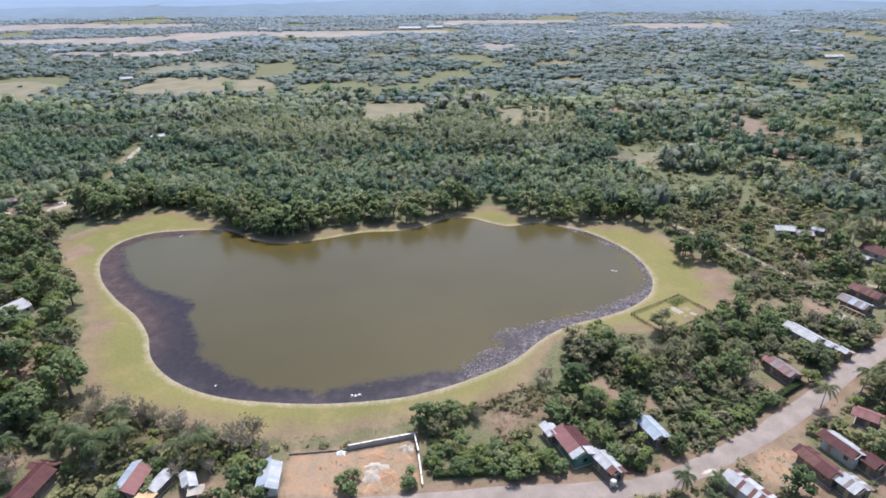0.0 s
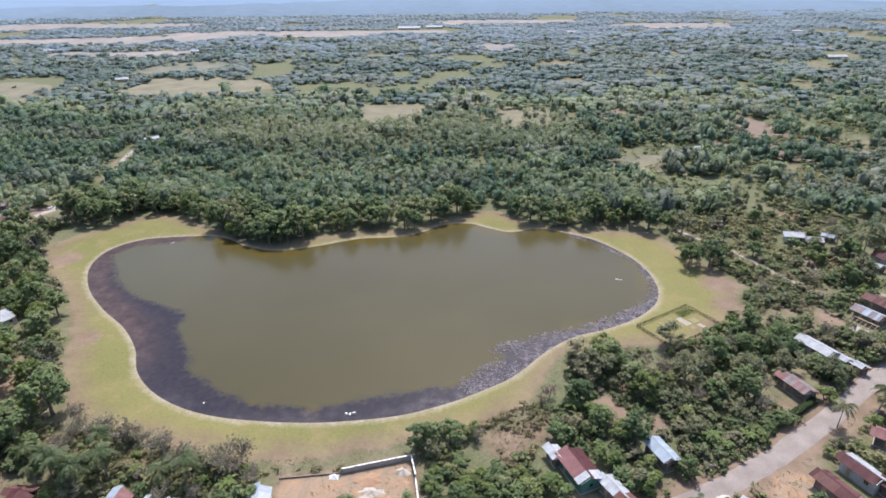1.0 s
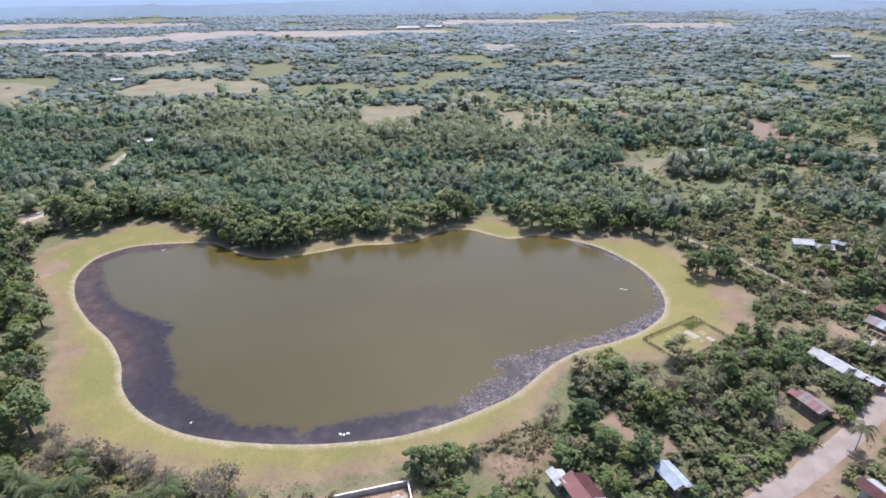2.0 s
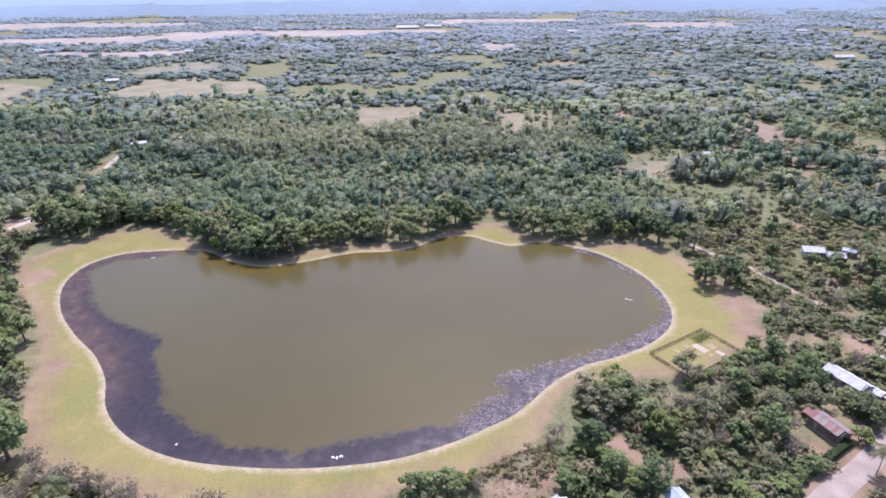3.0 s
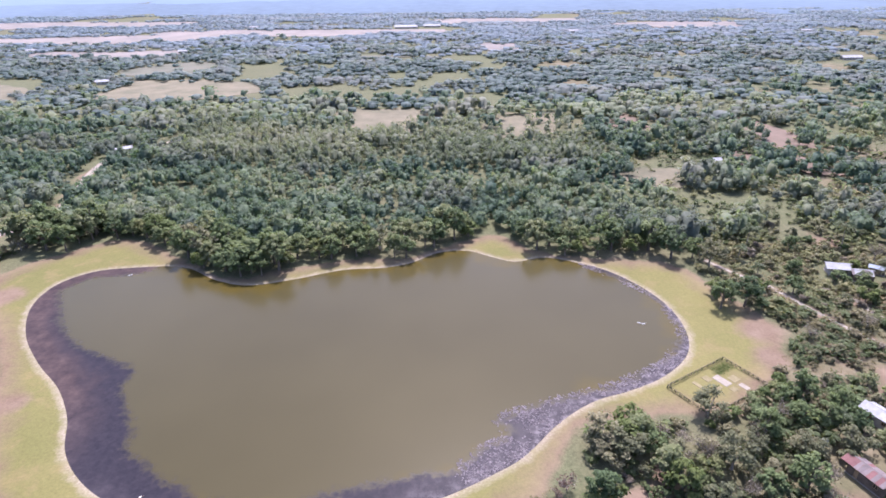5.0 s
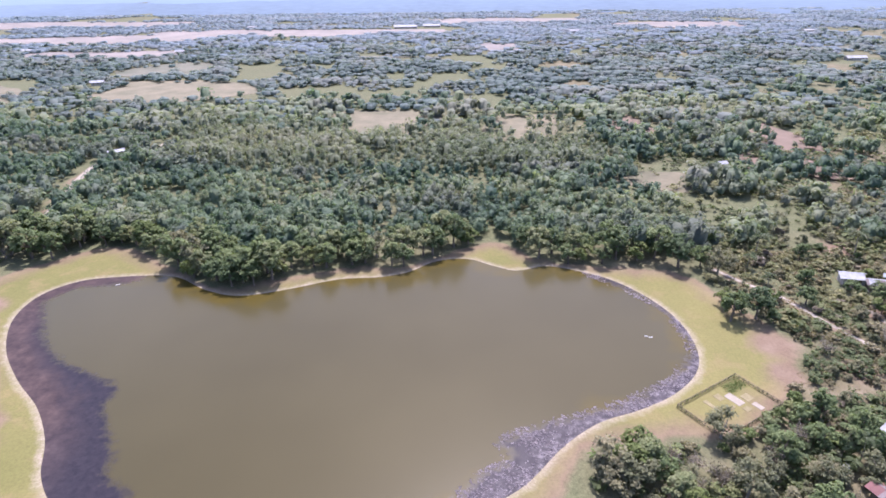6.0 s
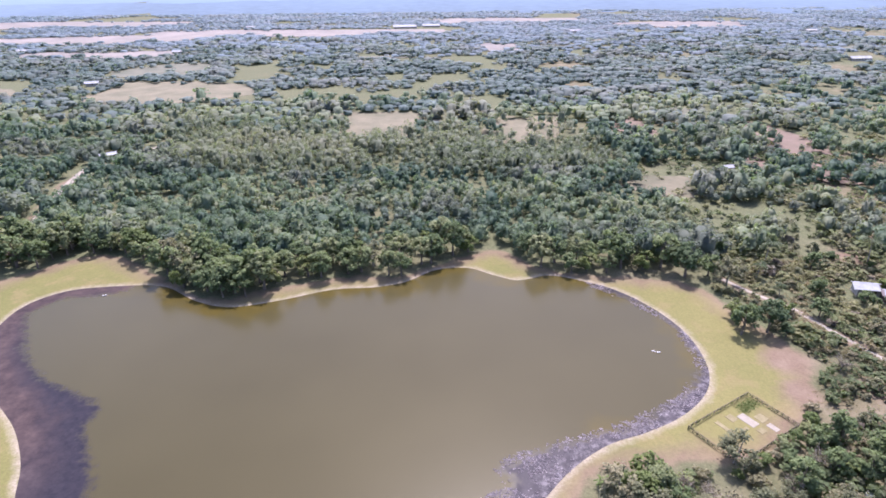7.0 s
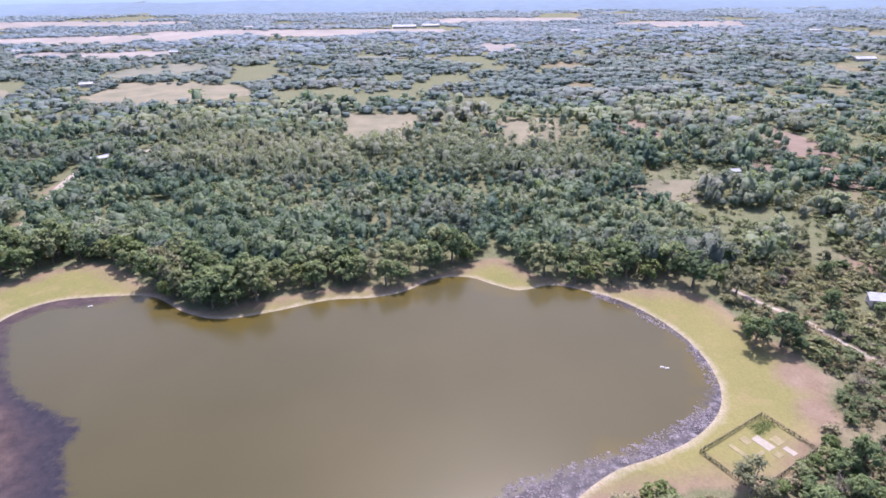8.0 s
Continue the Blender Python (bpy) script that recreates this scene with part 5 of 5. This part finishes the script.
T_BUSH = [bush("bush", 100 + i, r, h, 56, s * 0.8, m, lab) for i, (r, h, s, m, lab) in enumerate((
    (2.0, 2.6, 0.42, M_LEAF, "dense dark green bush beside the houses"), (2.5, 3.2, 0.46, M_LEAF_YELLOW, "light green bush with loose leaves"),
    (1.7, 1.9, 0.38, M_DRY, "withered brown bush on dry soil"), (2.2, 2.6, 0.42, M_LEAF_GREY, "dusty grey-green bush on dry soil")))]
for kinds, group in ((T_ROUND + T_YELLOW + T_GREY, "broadleaf trees round the pond"), (T_SMALL, "small trees in the scrub"), (T_DRY + T_PURPLE, "leafless trees"),
                     (T_PALM, "coconut palms"), (T_BANANA, "banana plants"), (T_BUSH, "bushes round the village")):
    for proto in kinds:
        tagged(proto, group=group)
USED = set()


def plant(kinds, x, y, scale=1.0, rng=random.Random(12)):
    """Set one plant of these kinds on the land; the first of each kind is the built one itself."""
    proto = rng.choice(kinds)
    s = scale * rng.uniform(0.85, 1.15)
    m = pose(x, y, GZ, rng.uniform(-3, 3), rng.uniform(-3, 3), rng.uniform(0, 360))
    size = Vector((s, s, s * rng.uniform(0.9, 1.12)))
    if proto.name not in USED:
        USED.add(proto.name)
        ob = proto
        ob.matrix_basis = m
    else:
        ob = copy_thing(proto, m)
    ob.scale = size
    return ob


# single plants that stand out
for kinds, x, y, s in ((T_ROUND, 88.5, 193.0, 0.95), (T_YELLOW, 91.5, 197.5, 1.0), (T_ROUND, 96.5, 194.0, 0.9), (T_YELLOW, 90.0, 203.0, 0.9), (T_ROUND, -3.0, 107.5, 0.72), (T_ROUND, -6.6, 106.4, 0.62),
                       (T_ROUND, 1.0, 108.0, 0.62), (T_GREY, -2.6, 104.0, 0.6), (T_YELLOW, 5.2, 110.2, 0.62), (T_DRY, 7.6, 108.4, 0.7), (T_PURPLE, 26.6, 123.4, 0.95), (T_PURPLE, 24.0, 121.6, 0.6),
                       (T_GREY, 36.4, 134.6, 1.2), (T_YELLOW, 42.4, 137.6, 1.35), (T_GREY, 40.6, 132.2, 1.25), (T_ROUND, 33.0, 120.6, 0.7), (T_YELLOW, 36.0, 122.4, 0.7),
                       (T_PALM, 49.0, 86.6, 0.75), (T_PALM, 56.0, 86.2, 0.75), (T_PALM, 106.0, 117.0, 0.9), (T_PALM, 109.0, 114.0, 0.8), (T_PALM, 88.0, 135.0, 0.6), (T_PALM, 92.0, 138.0, 0.6),
                       (T_PALM, -84.0, 100.0, 0.9), (T_PALM, -78.0, 95.0, 0.85), (T_PALM, -94.0, 103.0, 0.8), (T_PALM, -74.0, 99.0, 0.8), (T_PALM, 93.0, 112.0, 0.7), (T_PALM, 113.0, 119.0, 0.8)):
    plant(kinds, x, y, s)
drift = random.Random(8)
for i in range(26):
    u = drift.random()
    plant(T_DRY if drift.random() < 0.7 else T_BUSH[2:], -90 + 48 * u + drift.uniform(-2.5, 2.5), 117 - 16.5 * u ** 0.8 + drift.uniform(-3.5, 1.5), drift.uniform(0.6, 1.2))
for kinds, x, y, s in ((T_GREY, 37.6, 130.2, 0.95), (T_ROUND, 47.0, 133.6, 0.8), (T_GREY, 52.4, 130.4, 0.9), (T_YELLOW, 57.0, 127.0, 0.9), (T_GREY, 63.0, 128.6, 0.95), (T_GREY, 68.6, 133.0, 0.9),
                       (T_ROUND, 74.0, 137.0, 0.8), (T_GREY, 79.6, 132.4, 0.85), (T_ROUND, 84.6, 141.8, 0.9), (T_GREY, 58.0, 119.0, 0.85), (T_YELLOW, 50.0, 122.4, 0.85), (T_ROUND, 66.6, 120.6, 0.85),
                       (T_GREY, 71.0, 114.4, 0.8), (T_GREY, 57.4, 109.6, 0.8), (T_YELLOW, 40.4, 108.6, 0.75), (T_ROUND, 36.6, 112.4, 0.7), (T_ROUND, 75.6, 122.4, 0.95), (T_ROUND, 97.0, 147.4, 0.85), (T_GREY, 92.4, 133.4, 0.8)):
    plant(kinds, x, y, s)
for kinds, x, y, s in ((T_SMALL, -176, 226, 1.3), (T_GREY, -171, 231, 0.8), (T_SMALL, -168, 236, 1.3), (T_GREY, -163.5, 240.5, 0.75), (T_YELLOW, -159, 245, 0.75), (T_SMALL, -154, 249, 1.3),
                       (T_GREY, -150, 252, 0.8), (T_SMALL, -146, 254, 1.2), (T_ROUND, -172, 222, 0.7), (T_ROUND, -166, 229, 0.65), (T_GREY, -142, 257, 0.85), (T_ROUND, -137, 257, 0.8), (T_YELLOW, -131, 256, 0.8)):
    plant(kinds, x, y, s)
for kinds, x, y, s in ((T_SMALL, 134.6, 209.6, 0.9), (T_PALM, 139.6, 204.6, 0.7), (T_BUSH, 137.8, 208.6, 1.1), (T_SMALL, 147.6, 203.8, 0.9), (T_BUSH, 142.0, 203.6, 1.2), (T_PALM, 152.0, 206.4, 0.75)):
    plant(kinds, x, y, s)
# plants close round the houses
for kinds, x, y, s in ((T_YELLOW, 35.6, 101.7, 0.72), (T_SMALL, 37.0, 95.4, 1.1), (T_SMALL, 40.0, 95.4, 1.2), (T_BUSH[:2], 42.6, 94.2, 1.2), (T_SMALL, 26.3, 108.7, 1.2), (T_SMALL, 30.1, 111.4, 1.2),
                       (T_SMALL, 21.9, 94.1, 1.2), (T_BUSH[:2], 24.0, 92.6, 1.2), (T_BUSH[:2], 44.0, 99.2, 1.1), (T_SMALL, 42.4, 102.6, 0.9), (T_BANANA, 38.4, 115.1, 1.0), (T_BANANA, 40.8, 111.2, 1.0),
                       (T_DRY, 40.2, 114.1, 0.6), (T_BANANA, 36.7, 116.5, 1.0), (T_ROUND, 95.3, 144.7, 0.85), (T_ROUND, 89.3, 140.1, 0.75), (T_SMALL, 101.4, 130.4, 1.2), (T_SMALL, 105.6, 130.0, 0.9),
                       (T_BUSH[:2], 100.8, 125.8, 1.3), (T_SMALL, 100.5, 135.3, 0.9), (T_ROUND, 116.3, 147.2, 0.7), (T_SMALL, 120.1, 142.9, 1.3), (T_SMALL, 119.8, 138.9, 1.2),
                       (T_BUSH[:2], 95.8, 121.8, 1.2), (T_SMALL, 98.0, 139.2, 1.0), (T_SMALL, 95.9, 141.1, 1.1)):
    plant(kinds, x, y, s)
pr = np.random.default_rng(31)


def scatter(poly, spacing, gap, mixes, scale=(0.8, 1.1), thin=1.0):
    names, weights = zip(*mixes)
    weights = np.array(weights) / sum(weights)
    for x, y in plants_in(pr, poly, spacing, gap, thin):
        plant(names[pr.choice(len(names), p=weights)], x, y, pr.uniform(*scale))


# far shore: the front of the wood
for k in ((-95, 233), (-89, 230), (-83, 225.5), (-77, 221.5), (-70.5, 217.5), (-63, 217.5), (-73, 224), (-80, 231), (-58, 222), (-66, 226)):
    plant(T_ROUND, *k, pr.uniform(1.05, 1.3))
scatter([(-160, 238), (-100, 226), (-60, 214), (0, 232), (40, 228), (95, 218), (100, 229), (60, 241), (0, 254), (-60, 234), (-130, 257), (-175, 258)], 7.0, 0.6,
        [(T_ROUND, 6), (T_YELLOW, 1.4), (T_GREY, 1)], (0.95, 1.35))
# eastern scrub between lawn and village
scatter([(98, 200), (104, 176), (96, 158), (112, 160), (150, 190), (175, 235), (140, 262), (96, 246)], 6.4, 1.2, [(T_ROUND, 0.7), (T_YELLOW, 1), (T_SMALL, 2), (T_SMALL[2:5], 5), (T_PALM, 0.7), (T_DRY, 1.2), (T_BUSH[2:], 3)], (0.6, 1.05), 0.8)
# wood between pond and road
scatter([(34, 142), (30, 128), (30, 112), (44, 106), (62, 102), (84, 116), (104, 128), (122, 146), (100, 162), (76, 148)], 5.4, 1.0, [(T_ROUND, 0.8), (T_SMALL, 4), (T_SMALL[2:4], 5), (T_GREY, 1.4), (T_DRY, 1.0), (T_BANANA, 0.8), (T_BUSH[2:], 1.5)], (0.7, 1.1), 0.84)
# western wood
scatter([(-165, 240), (-157, 215), (-150, 196), (-136, 182), (-122, 163), (-110, 142), (-102, 126), (-94, 113), (-108, 100), (-150, 130), (-190, 190), (-205, 215)], 7.4, 0.9, [(T_ROUND, 4), (T_YELLOW, 1.5), (T_GREY, 1.6), (T_SMALL, 1)], (0.8, 1.15), 0.97)
# shrubs and palms along the south
scatter([(-112, 110), (-88, 110), (-66, 104), (-42, 100), (-40, 94), (-118, 84)], 4.6, 1.0, [(T_SMALL, 5), (T_GREY, 0.6), (T_DRY, 1.4), (T_PALM, 1), (T_BUSH, 2), (T_BANANA, 0.8)], (0.6, 0.95), 0.97)
scatter([(-92, 117), (-62, 109), (-42, 105), (-42, 100), (-92, 107)], 4.2, 0.5, [(T_DRY, 3), (T_BUSH[2:], 2), (T_SMALL[2:4], 2)], (0.6, 0.95), 0.9)
# hedge east of the yard
scatter([(-4.5, 99.5), (1, 101), (14, 99), (22, 94), (20, 91.5), (-3.5, 91)], 2.7, 0.4, [(T_BUSH[:2], 3), (T_SMALL[:2], 2)], (0.75, 1.0))
# bushes round the houses
scatter([(40, 104), (62, 106), (92, 122), (124, 144), (126, 138), (90, 112), (58, 99), (40, 94)], 3.8, 0.8, [(T_BUSH, 3), (T_SMALL, 3), (T_BANANA, 0.8)], (0.6, 0.95), 0.95)
scatter([(40, 85), (66, 92), (92, 108), (128, 132), (165, 150), (120, 95), (100, 80), (44, 78)], 4.8, 1.0, [(T_BUSH[:2], 2), (T_SMALL, 5), (T_ROUND, 1), (T_PALM, 0.7), (T_BANANA, 0.6)], (0.6, 0.95), 0.92)
scatter([(120, 150), (170, 172), (190, 230), (150, 205)], 7.0, 1.4, [(T_ROUND, 2), (T_SMALL, 3), (T_GREY, 0.8), (T_PALM, 1.4)], (0.7, 1.05), 0.85)
for x, y, size in [(-21.2, 88.6, 1.45), (-20.4, 90.4, 1.0), (-7.4, 89.9, 1.4), (-8.6, 88.8, 1.0), (-47, 86.5, 1.2), (-43.5, 88.2, 1.5), (-40.6, 86.6, 1.2), (-39.2, 91.6, 1.3), (-42.2, 93.0, 1.4)]:
    plant(T_BUSH[:1], x, y, size)
for x, y, size in [(67, 142.4, 0.8), (70.4, 144.6, 0.95), (73.6, 146.0, 0.8), (77.2, 148.4, 1.0), (80.6, 150.2, 0.9), (84.6, 152.6, 1.0), (87.6, 156.4, 0.9), (63.4, 141.0, 0.7), (90.5, 160.5, 0.8), (85.5, 149.0, 1.0), (76.0, 144.6, 0.9)]:
    plant(T_SMALL, x, y, size)
for x, y in [(-45.5, 90.6), (-50.2, 86.2), (-38.4, 88.2), (-64, 88), (-69, 85.4)]:
    plant(T_SMALL, x, y, 0.8)


# ---- woods ----
def wood_protos(count, leaves, masses, size, seed, tall=(7.0, 10.5), fill=0.75, up=0.55, ruffle=0.32):
    out = []
    for i in range(count):
        rng = np.random.default_rng(seed + i)
        v, f, ls, ns = crown_arrays(rng, 4.2, rng.uniform(*tall), 0.3, masses, leaves, size, 0.8, fill, True, up, ruffle)
        out.append((v, f, ns))
    return out


def wood(name, poly, spacing, protos, mat, label, seed, low=-0.32, size=(0.9, 1.35), freq=0.02, height=1.0, category="woodland", ways=False, start=None, end=None):
    """A wood of many crowns in one mesh, thinned to glades where the land is open."""
    rng = np.random.default_rng(seed)
    poly, pad = np.array(poly, float), 2.0 if ways else 3.0
    lo, hi = poly.min(0), poly.max(0)
    X, Y = np.meshgrid(np.arange(lo[0], hi[0], spacing), np.arange(lo[1], hi[1], spacing * 0.9))
    q = np.c_[X.ravel(), Y.ravel()]
    q = q + rng.uniform(-0.45, 0.45, q.shape) * spacing
    keep = inside(q, poly)
    for line in OUTLINES:
        near = np.hypot(*(q - line.mean(0)).T) < 1.5 * np.ptp(line, axis=0).max()
        keep[near] &= signed(q[near], line) < rng.exponential(5.0, near.sum())
    keep &= line_distance(q, TRACK, False) > 5.0
    keep &= signed(q, LAWN) < (1.0 if name == "scrub" else -3.0)
    if ways:
        keep &= (line_distance(q, ROAD, False) > 3.3) & ~inside(q, YARD) & ~inside(q, YARD_EAST) & (line_distance(q, PATHWAY, False) > 2.2)
    # neighbouring woods thin into one another; this also blends the far haze tints
    if start:
        keep &= rng.uniform(size=len(q)) < np.clip((q[:, 1] - start[0]) / (start[1] - start[0]), 0, 1)
    if end:
        keep &= rng.uniform(size=len(q)) < np.clip((end[1] - q[:, 1]) / (end[1] - end[0]), 0, 1)
    q = q[keep]
    for row in HOUSES:
        q = q[(np.abs(q[:, 0] - row[1]) > row[3] * 0.5 + pad) | (np.abs(q[:, 1] - row[2] + pad) > row[4] * 0.5 + 2 * pad)]
    cover = np.array([noise.fractal((x * freq, y * freq, seed), 0.8, 2.0, 3) for x, y in q])
    q, cover = q[cover > low], cover[cover > low]
    tall = np.array([noise.fractal((x * freq * 1.5, y * freq * 2.6, seed + 9), 0.7, 2.1, 3) for x, y in q])
    which = rng.integers(0, len(protos), len(q))
    vs, fs, ts, ns, k = [], [], [], [], 0
    for (x, y), w, c, h in zip(q, which, cover, tall):
        v, f, n = protos[w]
        a, s = rng.uniform(0, 6.28), rng.uniform(*size) * (1 + 0.5 * max(-0.8, min(h, 0.8)) + 0.35 * max(-0.7, min(c, 0.7)))
        cs, sn = math.cos(a) * s, math.sin(a) * s
        vs.append(np.c_[v[:, 0] * cs - v[:, 1] * sn + x, v[:, 0] * sn + v[:, 1] * cs + y, v[:, 2] * s * height + GZ])
        ca, sa = math.cos(a), math.sin(a)
        ns.append(np.c_[n[:, 0] * ca - n[:, 1] * sa, n[:, 0] * sa + n[:, 1] * ca, n[:, 2]])
        fs.append(f + k)
        ts.append(np.full(len(v), np.clip(0.42 + 0.55 * h + 1.5 * noise.fractal((x * 0.007, y * 0.016, seed), 0.8, 2.0, 3) + rng.normal() * 0.2, 0, 1)))
        k += len(v)
    me = sheet(name, np.concatenate(vs), np.concatenate(fs), mat, False, {"tint": np.concatenate(ts)}, np.concatenate(ns))
    tagged(new(name, me), label, category, kind="stuff")
    return len(q), sum(len(f) for f in fs)


def dry_grass(poly, count, seed, label):
    """Loose tufts of dry grass on bare and trodden soil."""
    rng = np.random.default_rng(seed)
    poly = np.array(poly, float)
    q = rng.uniform(poly.min(0), poly.max(0), (count, 2))
    q = q[inside(q, poly)]
    cover = np.array([noise.fractal((x * 0.09, y * 0.09, seed), 0.8, 2.0, 3) for x, y in q])
    keep = (line_distance(q, ROAD, False) > 3.4) & (cover > rng.uniform(-0.5, 0.35, len(q))) & (signed(q, SHORE) < -4.0)
    for row in HOUSES:
        keep &= np.hypot(q[:, 0] - row[1], q[:, 1] - row[2]) > row[4] * 0.6
    q = q[keep]
    n = len(q)
    c = np.repeat(np.c_[q, np.full(n, GZ + 0.07)], 4, 0) + rng.normal(scale=(0.3, 0.3, 0.02), size=(n * 4, 3))
    v, f = leaf_cards(rng, c, rng.normal(scale=0.25, size=c.shape) + (0, 0, 1.0), 0.2, 1.7)
    v[:, 2] = np.maximum(v[:, 2], GZ - 0.02)
    tint = np.repeat(np.repeat(np.clip(rng.normal(0.7, 0.25, n), 0, 1), 4), 4)
    tagged(new("dry_grass", sheet("dry_grass", v, f, M_TUFTS, False, {"tint": tint})), label, "grass", kind="stuff")


dry_grass([(-98, 120), (-86, 115), (-66, 109), (-44, 104), (-26, 104), (-8, 111), (10, 116), (24, 126), (34, 112), (24, 100), (-6, 104), (-24, 100), (-40, 98), (-118, 84), (-112, 106)], 9000, 41, "tufts of dry straw-coloured grass beside the pond")
dry_grass([(-36, 98), (-8, 103), (-5, 88), (-40, 84)], 350, 42, "sparse dry grass tufts in a building yard")
dry_grass([(34, 110), (60, 104), (130, 146), (165, 160), (150, 120), (100, 80), (30, 82)], 7000, 43, "dry grass tufts along the road and yards")
dry_grass([(86, 160), (104, 176), (98, 205), (92, 224), (150, 240), (180, 230), (150, 180), (110, 158)], 7000, 44, "dry straw-coloured grass on the eastern slope")
N0 = wood_protos(6, 17, 12, 0.66, 280, (7.5, 11.5), 0.62) + [(v * (0.75, 0.75, 1.1), f, n) for v, f, n in wood_protos(3, 17, 11, 0.66, 290, fill=0.62)]
N1 = wood_protos(6, 9, 9, 0.96, 300, fill=0.64) + [(v * (0.72, 0.72, 1.15), f, n) for v, f, n in wood_protos(3, 9, 9, 0.96, 310, fill=0.64)] + [(v * (0.8, 0.8, 0.5), f, n) for v, f, n in wood_protos(2, 10, 8, 0.8, 320, fill=0.62)]
NP = [(v * (0.8, 0.8, 1.05), f, n) for v, f, n in wood_protos(6, 12, 8, 0.76, 340, fill=0.55, up=0.8)]
N2 = wood_protos(6, 5, 4, 1.6, 330, fill=0.7, up=1.1, ruffle=0.2) + [(v * (0.8, 0.8, 0.55), f, n) for v, f, n in wood_protos(3, 5, 4, 1.5, 338, fill=0.7, up=1.1, ruffle=0.2)]
NU = [(v * (0.42, 0.42, 0.27), f, n) for v, f, n in wood_protos(8, 16, 2, 1.5, 390, fill=0.0)]
N3 = wood_protos(8, 2, 3, 2.4, 360, fill=0.85, up=1.3, ruffle=0.12)
WOODS = [
    wood("woodland", [(-175, 258), (-130, 257), (-60, 236), (0, 256), (60, 243), (100, 231), (106, 246), (60, 282), (0, 296), (-60, 280), (-130, 296), (-190, 290)],
         5.2, N0, M_WOODS, "dense leafy woodland rising behind the pond", 3, -2.0, (0.68, 1.15)),
    wood("woodland", [(-190, 290), (-130, 296), (-60, 280), (0, 296), (60, 282), (106, 246), (100, 336), (-60, 332), (-140, 345), (-190, 460), (-400, 460), (-330, 300), (-235, 215), (-205, 215), (-175, 258)],
         5.0, N1, M_WOODS, "dense mixed green woodland behind the pond", 16, -0.75, (0.58, 1.1), end=(390, 455)),
    wood("pale_woodland", [(-140, 345), (-60, 332), (100, 336), (90, 440), (20, 460), (-190, 460)], 5.0, NP, M_PALE_WOODS, "feathery pale olive woodland stand", 13, -0.9, (0.7, 1.2), end=(380, 455)),
    wood("woodland", [(100, 231), (140, 262), (175, 236), (300, 260), (350, 460), (20, 460), (90, 440), (110, 250)],
         5.8, N1, M_WOODS, "open mixed woodland with scrubby glades", 14, -0.10, (0.5, 1.2), 0.022, end=(390, 455)),
    wood("woodland", [(-205, 215), (-235, 215), (-300, 260), (-330, 200), (-190, 90), (-118, 84), (-118, 104), (-165, 150)], 7.0, N1, M_WOODS, "mixed green woodland west of the pond", 4, -0.2),
    wood("woodland", [(175, 236), (300, 260), (320, 200), (200, 110), (128, 95), (128, 132), (165, 150), (190, 230)], 7.5, N1, M_WOODS, "mixed green trees round the village", 5, -0.15),
    wood("undergrowth", [(100, 235), (175, 240), (300, 250), (310, 400), (60, 400), (104, 336)], 5.2, NU, M_UNDER, "yellow-green scrub in the woodland glades", 15, -0.3, (0.8, 1.7), 0.04, 1.0, "undergrowth", True),
    wood("woodland", [(-360, 400), (320, 400), (480, 660), (-560, 660)], 7.2, N2, M_WOODS, "green woodland thinning out towards the plain", 17, -0.40, (0.7, 1.3), 0.012, 0.85, start=(395, 450), end=(430, 570)),
    # the two far woods: flattened crowns and pale blue leaves stand for haze
    wood("far_woodland", [(-380, 420), (340, 420), (800, 1000), (-860, 1000)], 7.6, N2, M_MID_WOODS, "grey-green woodland on the plain, leaves tinted for haze", 6, -0.22, (0.95, 1.6), 0.014, 0.45, start=(420, 560), end=(720, 1000)),
    wood("far_woodland", [(-620, 720), (560, 720), (1250, 1450), (-1300, 1450)], 10.5, N3, M_FAR_WOODS, "pale blue woodland far across the plain, painted haze", 7, -0.32, (1.25, 2.0), 0.007, 0.25, start=(720, 980)),
    wood("undergrowth", [(34, 144), (28, 128), (24, 110), (14, 106), (-6, 108), (-4, 100), (24, 98), (44, 92), (62, 100), (96, 118), (130, 142), (185, 172), (175, 240), (96, 246), (90, 214), (102, 178), (84, 152)],
         2.7, NU, M_UNDER, "low weedy undergrowth and dry shrubs among trees", 8, -0.12, (0.6, 1.3), 0.06, 1.0, "undergrowth", True),
    wood("undergrowth", [(-160, 240), (-160, 200), (-128, 168), (-108, 134), (-98, 116), (-70, 107), (-38, 101), (-40, 84), (-125, 82), (-190, 150), (-200, 235)],
         2.7, NU, M_UNDER, "low weedy undergrowth and dry shrubs among trees", 9, -0.15, (0.6, 1.3), 0.06, 1.0, "undergrowth", True),
    wood("scrub", [(-98, 116), (-60, 106), (-38, 101), (-23, 101), (-8, 105), (-4, 112), (20, 120), (32, 132), (36, 108), (24, 98), (-4, 98), (-7, 104), (-23, 100), (-36, 98.6), (-100, 100)],
         1.5, NU, M_SCRUB, "low olive-brown dry scrub beside the lawn", 21, 0.02, (0.25, 0.7), 0.09, 0.9, "scrub", True),
    wood("scrub", [(98, 204), (104, 178), (100, 160), (112, 160), (150, 186), (165, 225), (130, 244), (95, 230)],
         2.1, NU, M_SCRUB, "olive-brown dry scrub on the eastern slope", 22, -0.1, (0.35, 0.9), 0.07, 1.0, "scrub", True),
    wood("undergrowth", [(-4, 84), (62, 92), (92, 108), (130, 132), (190, 165), (210, 120), (120, 76), (-4, 78)],
         2.8, NU, M_UNDER, "low weedy undergrowth between the village houses", 10, -0.05, (0.5, 1.1), 0.06, 1.0, "undergrowth", True),
]
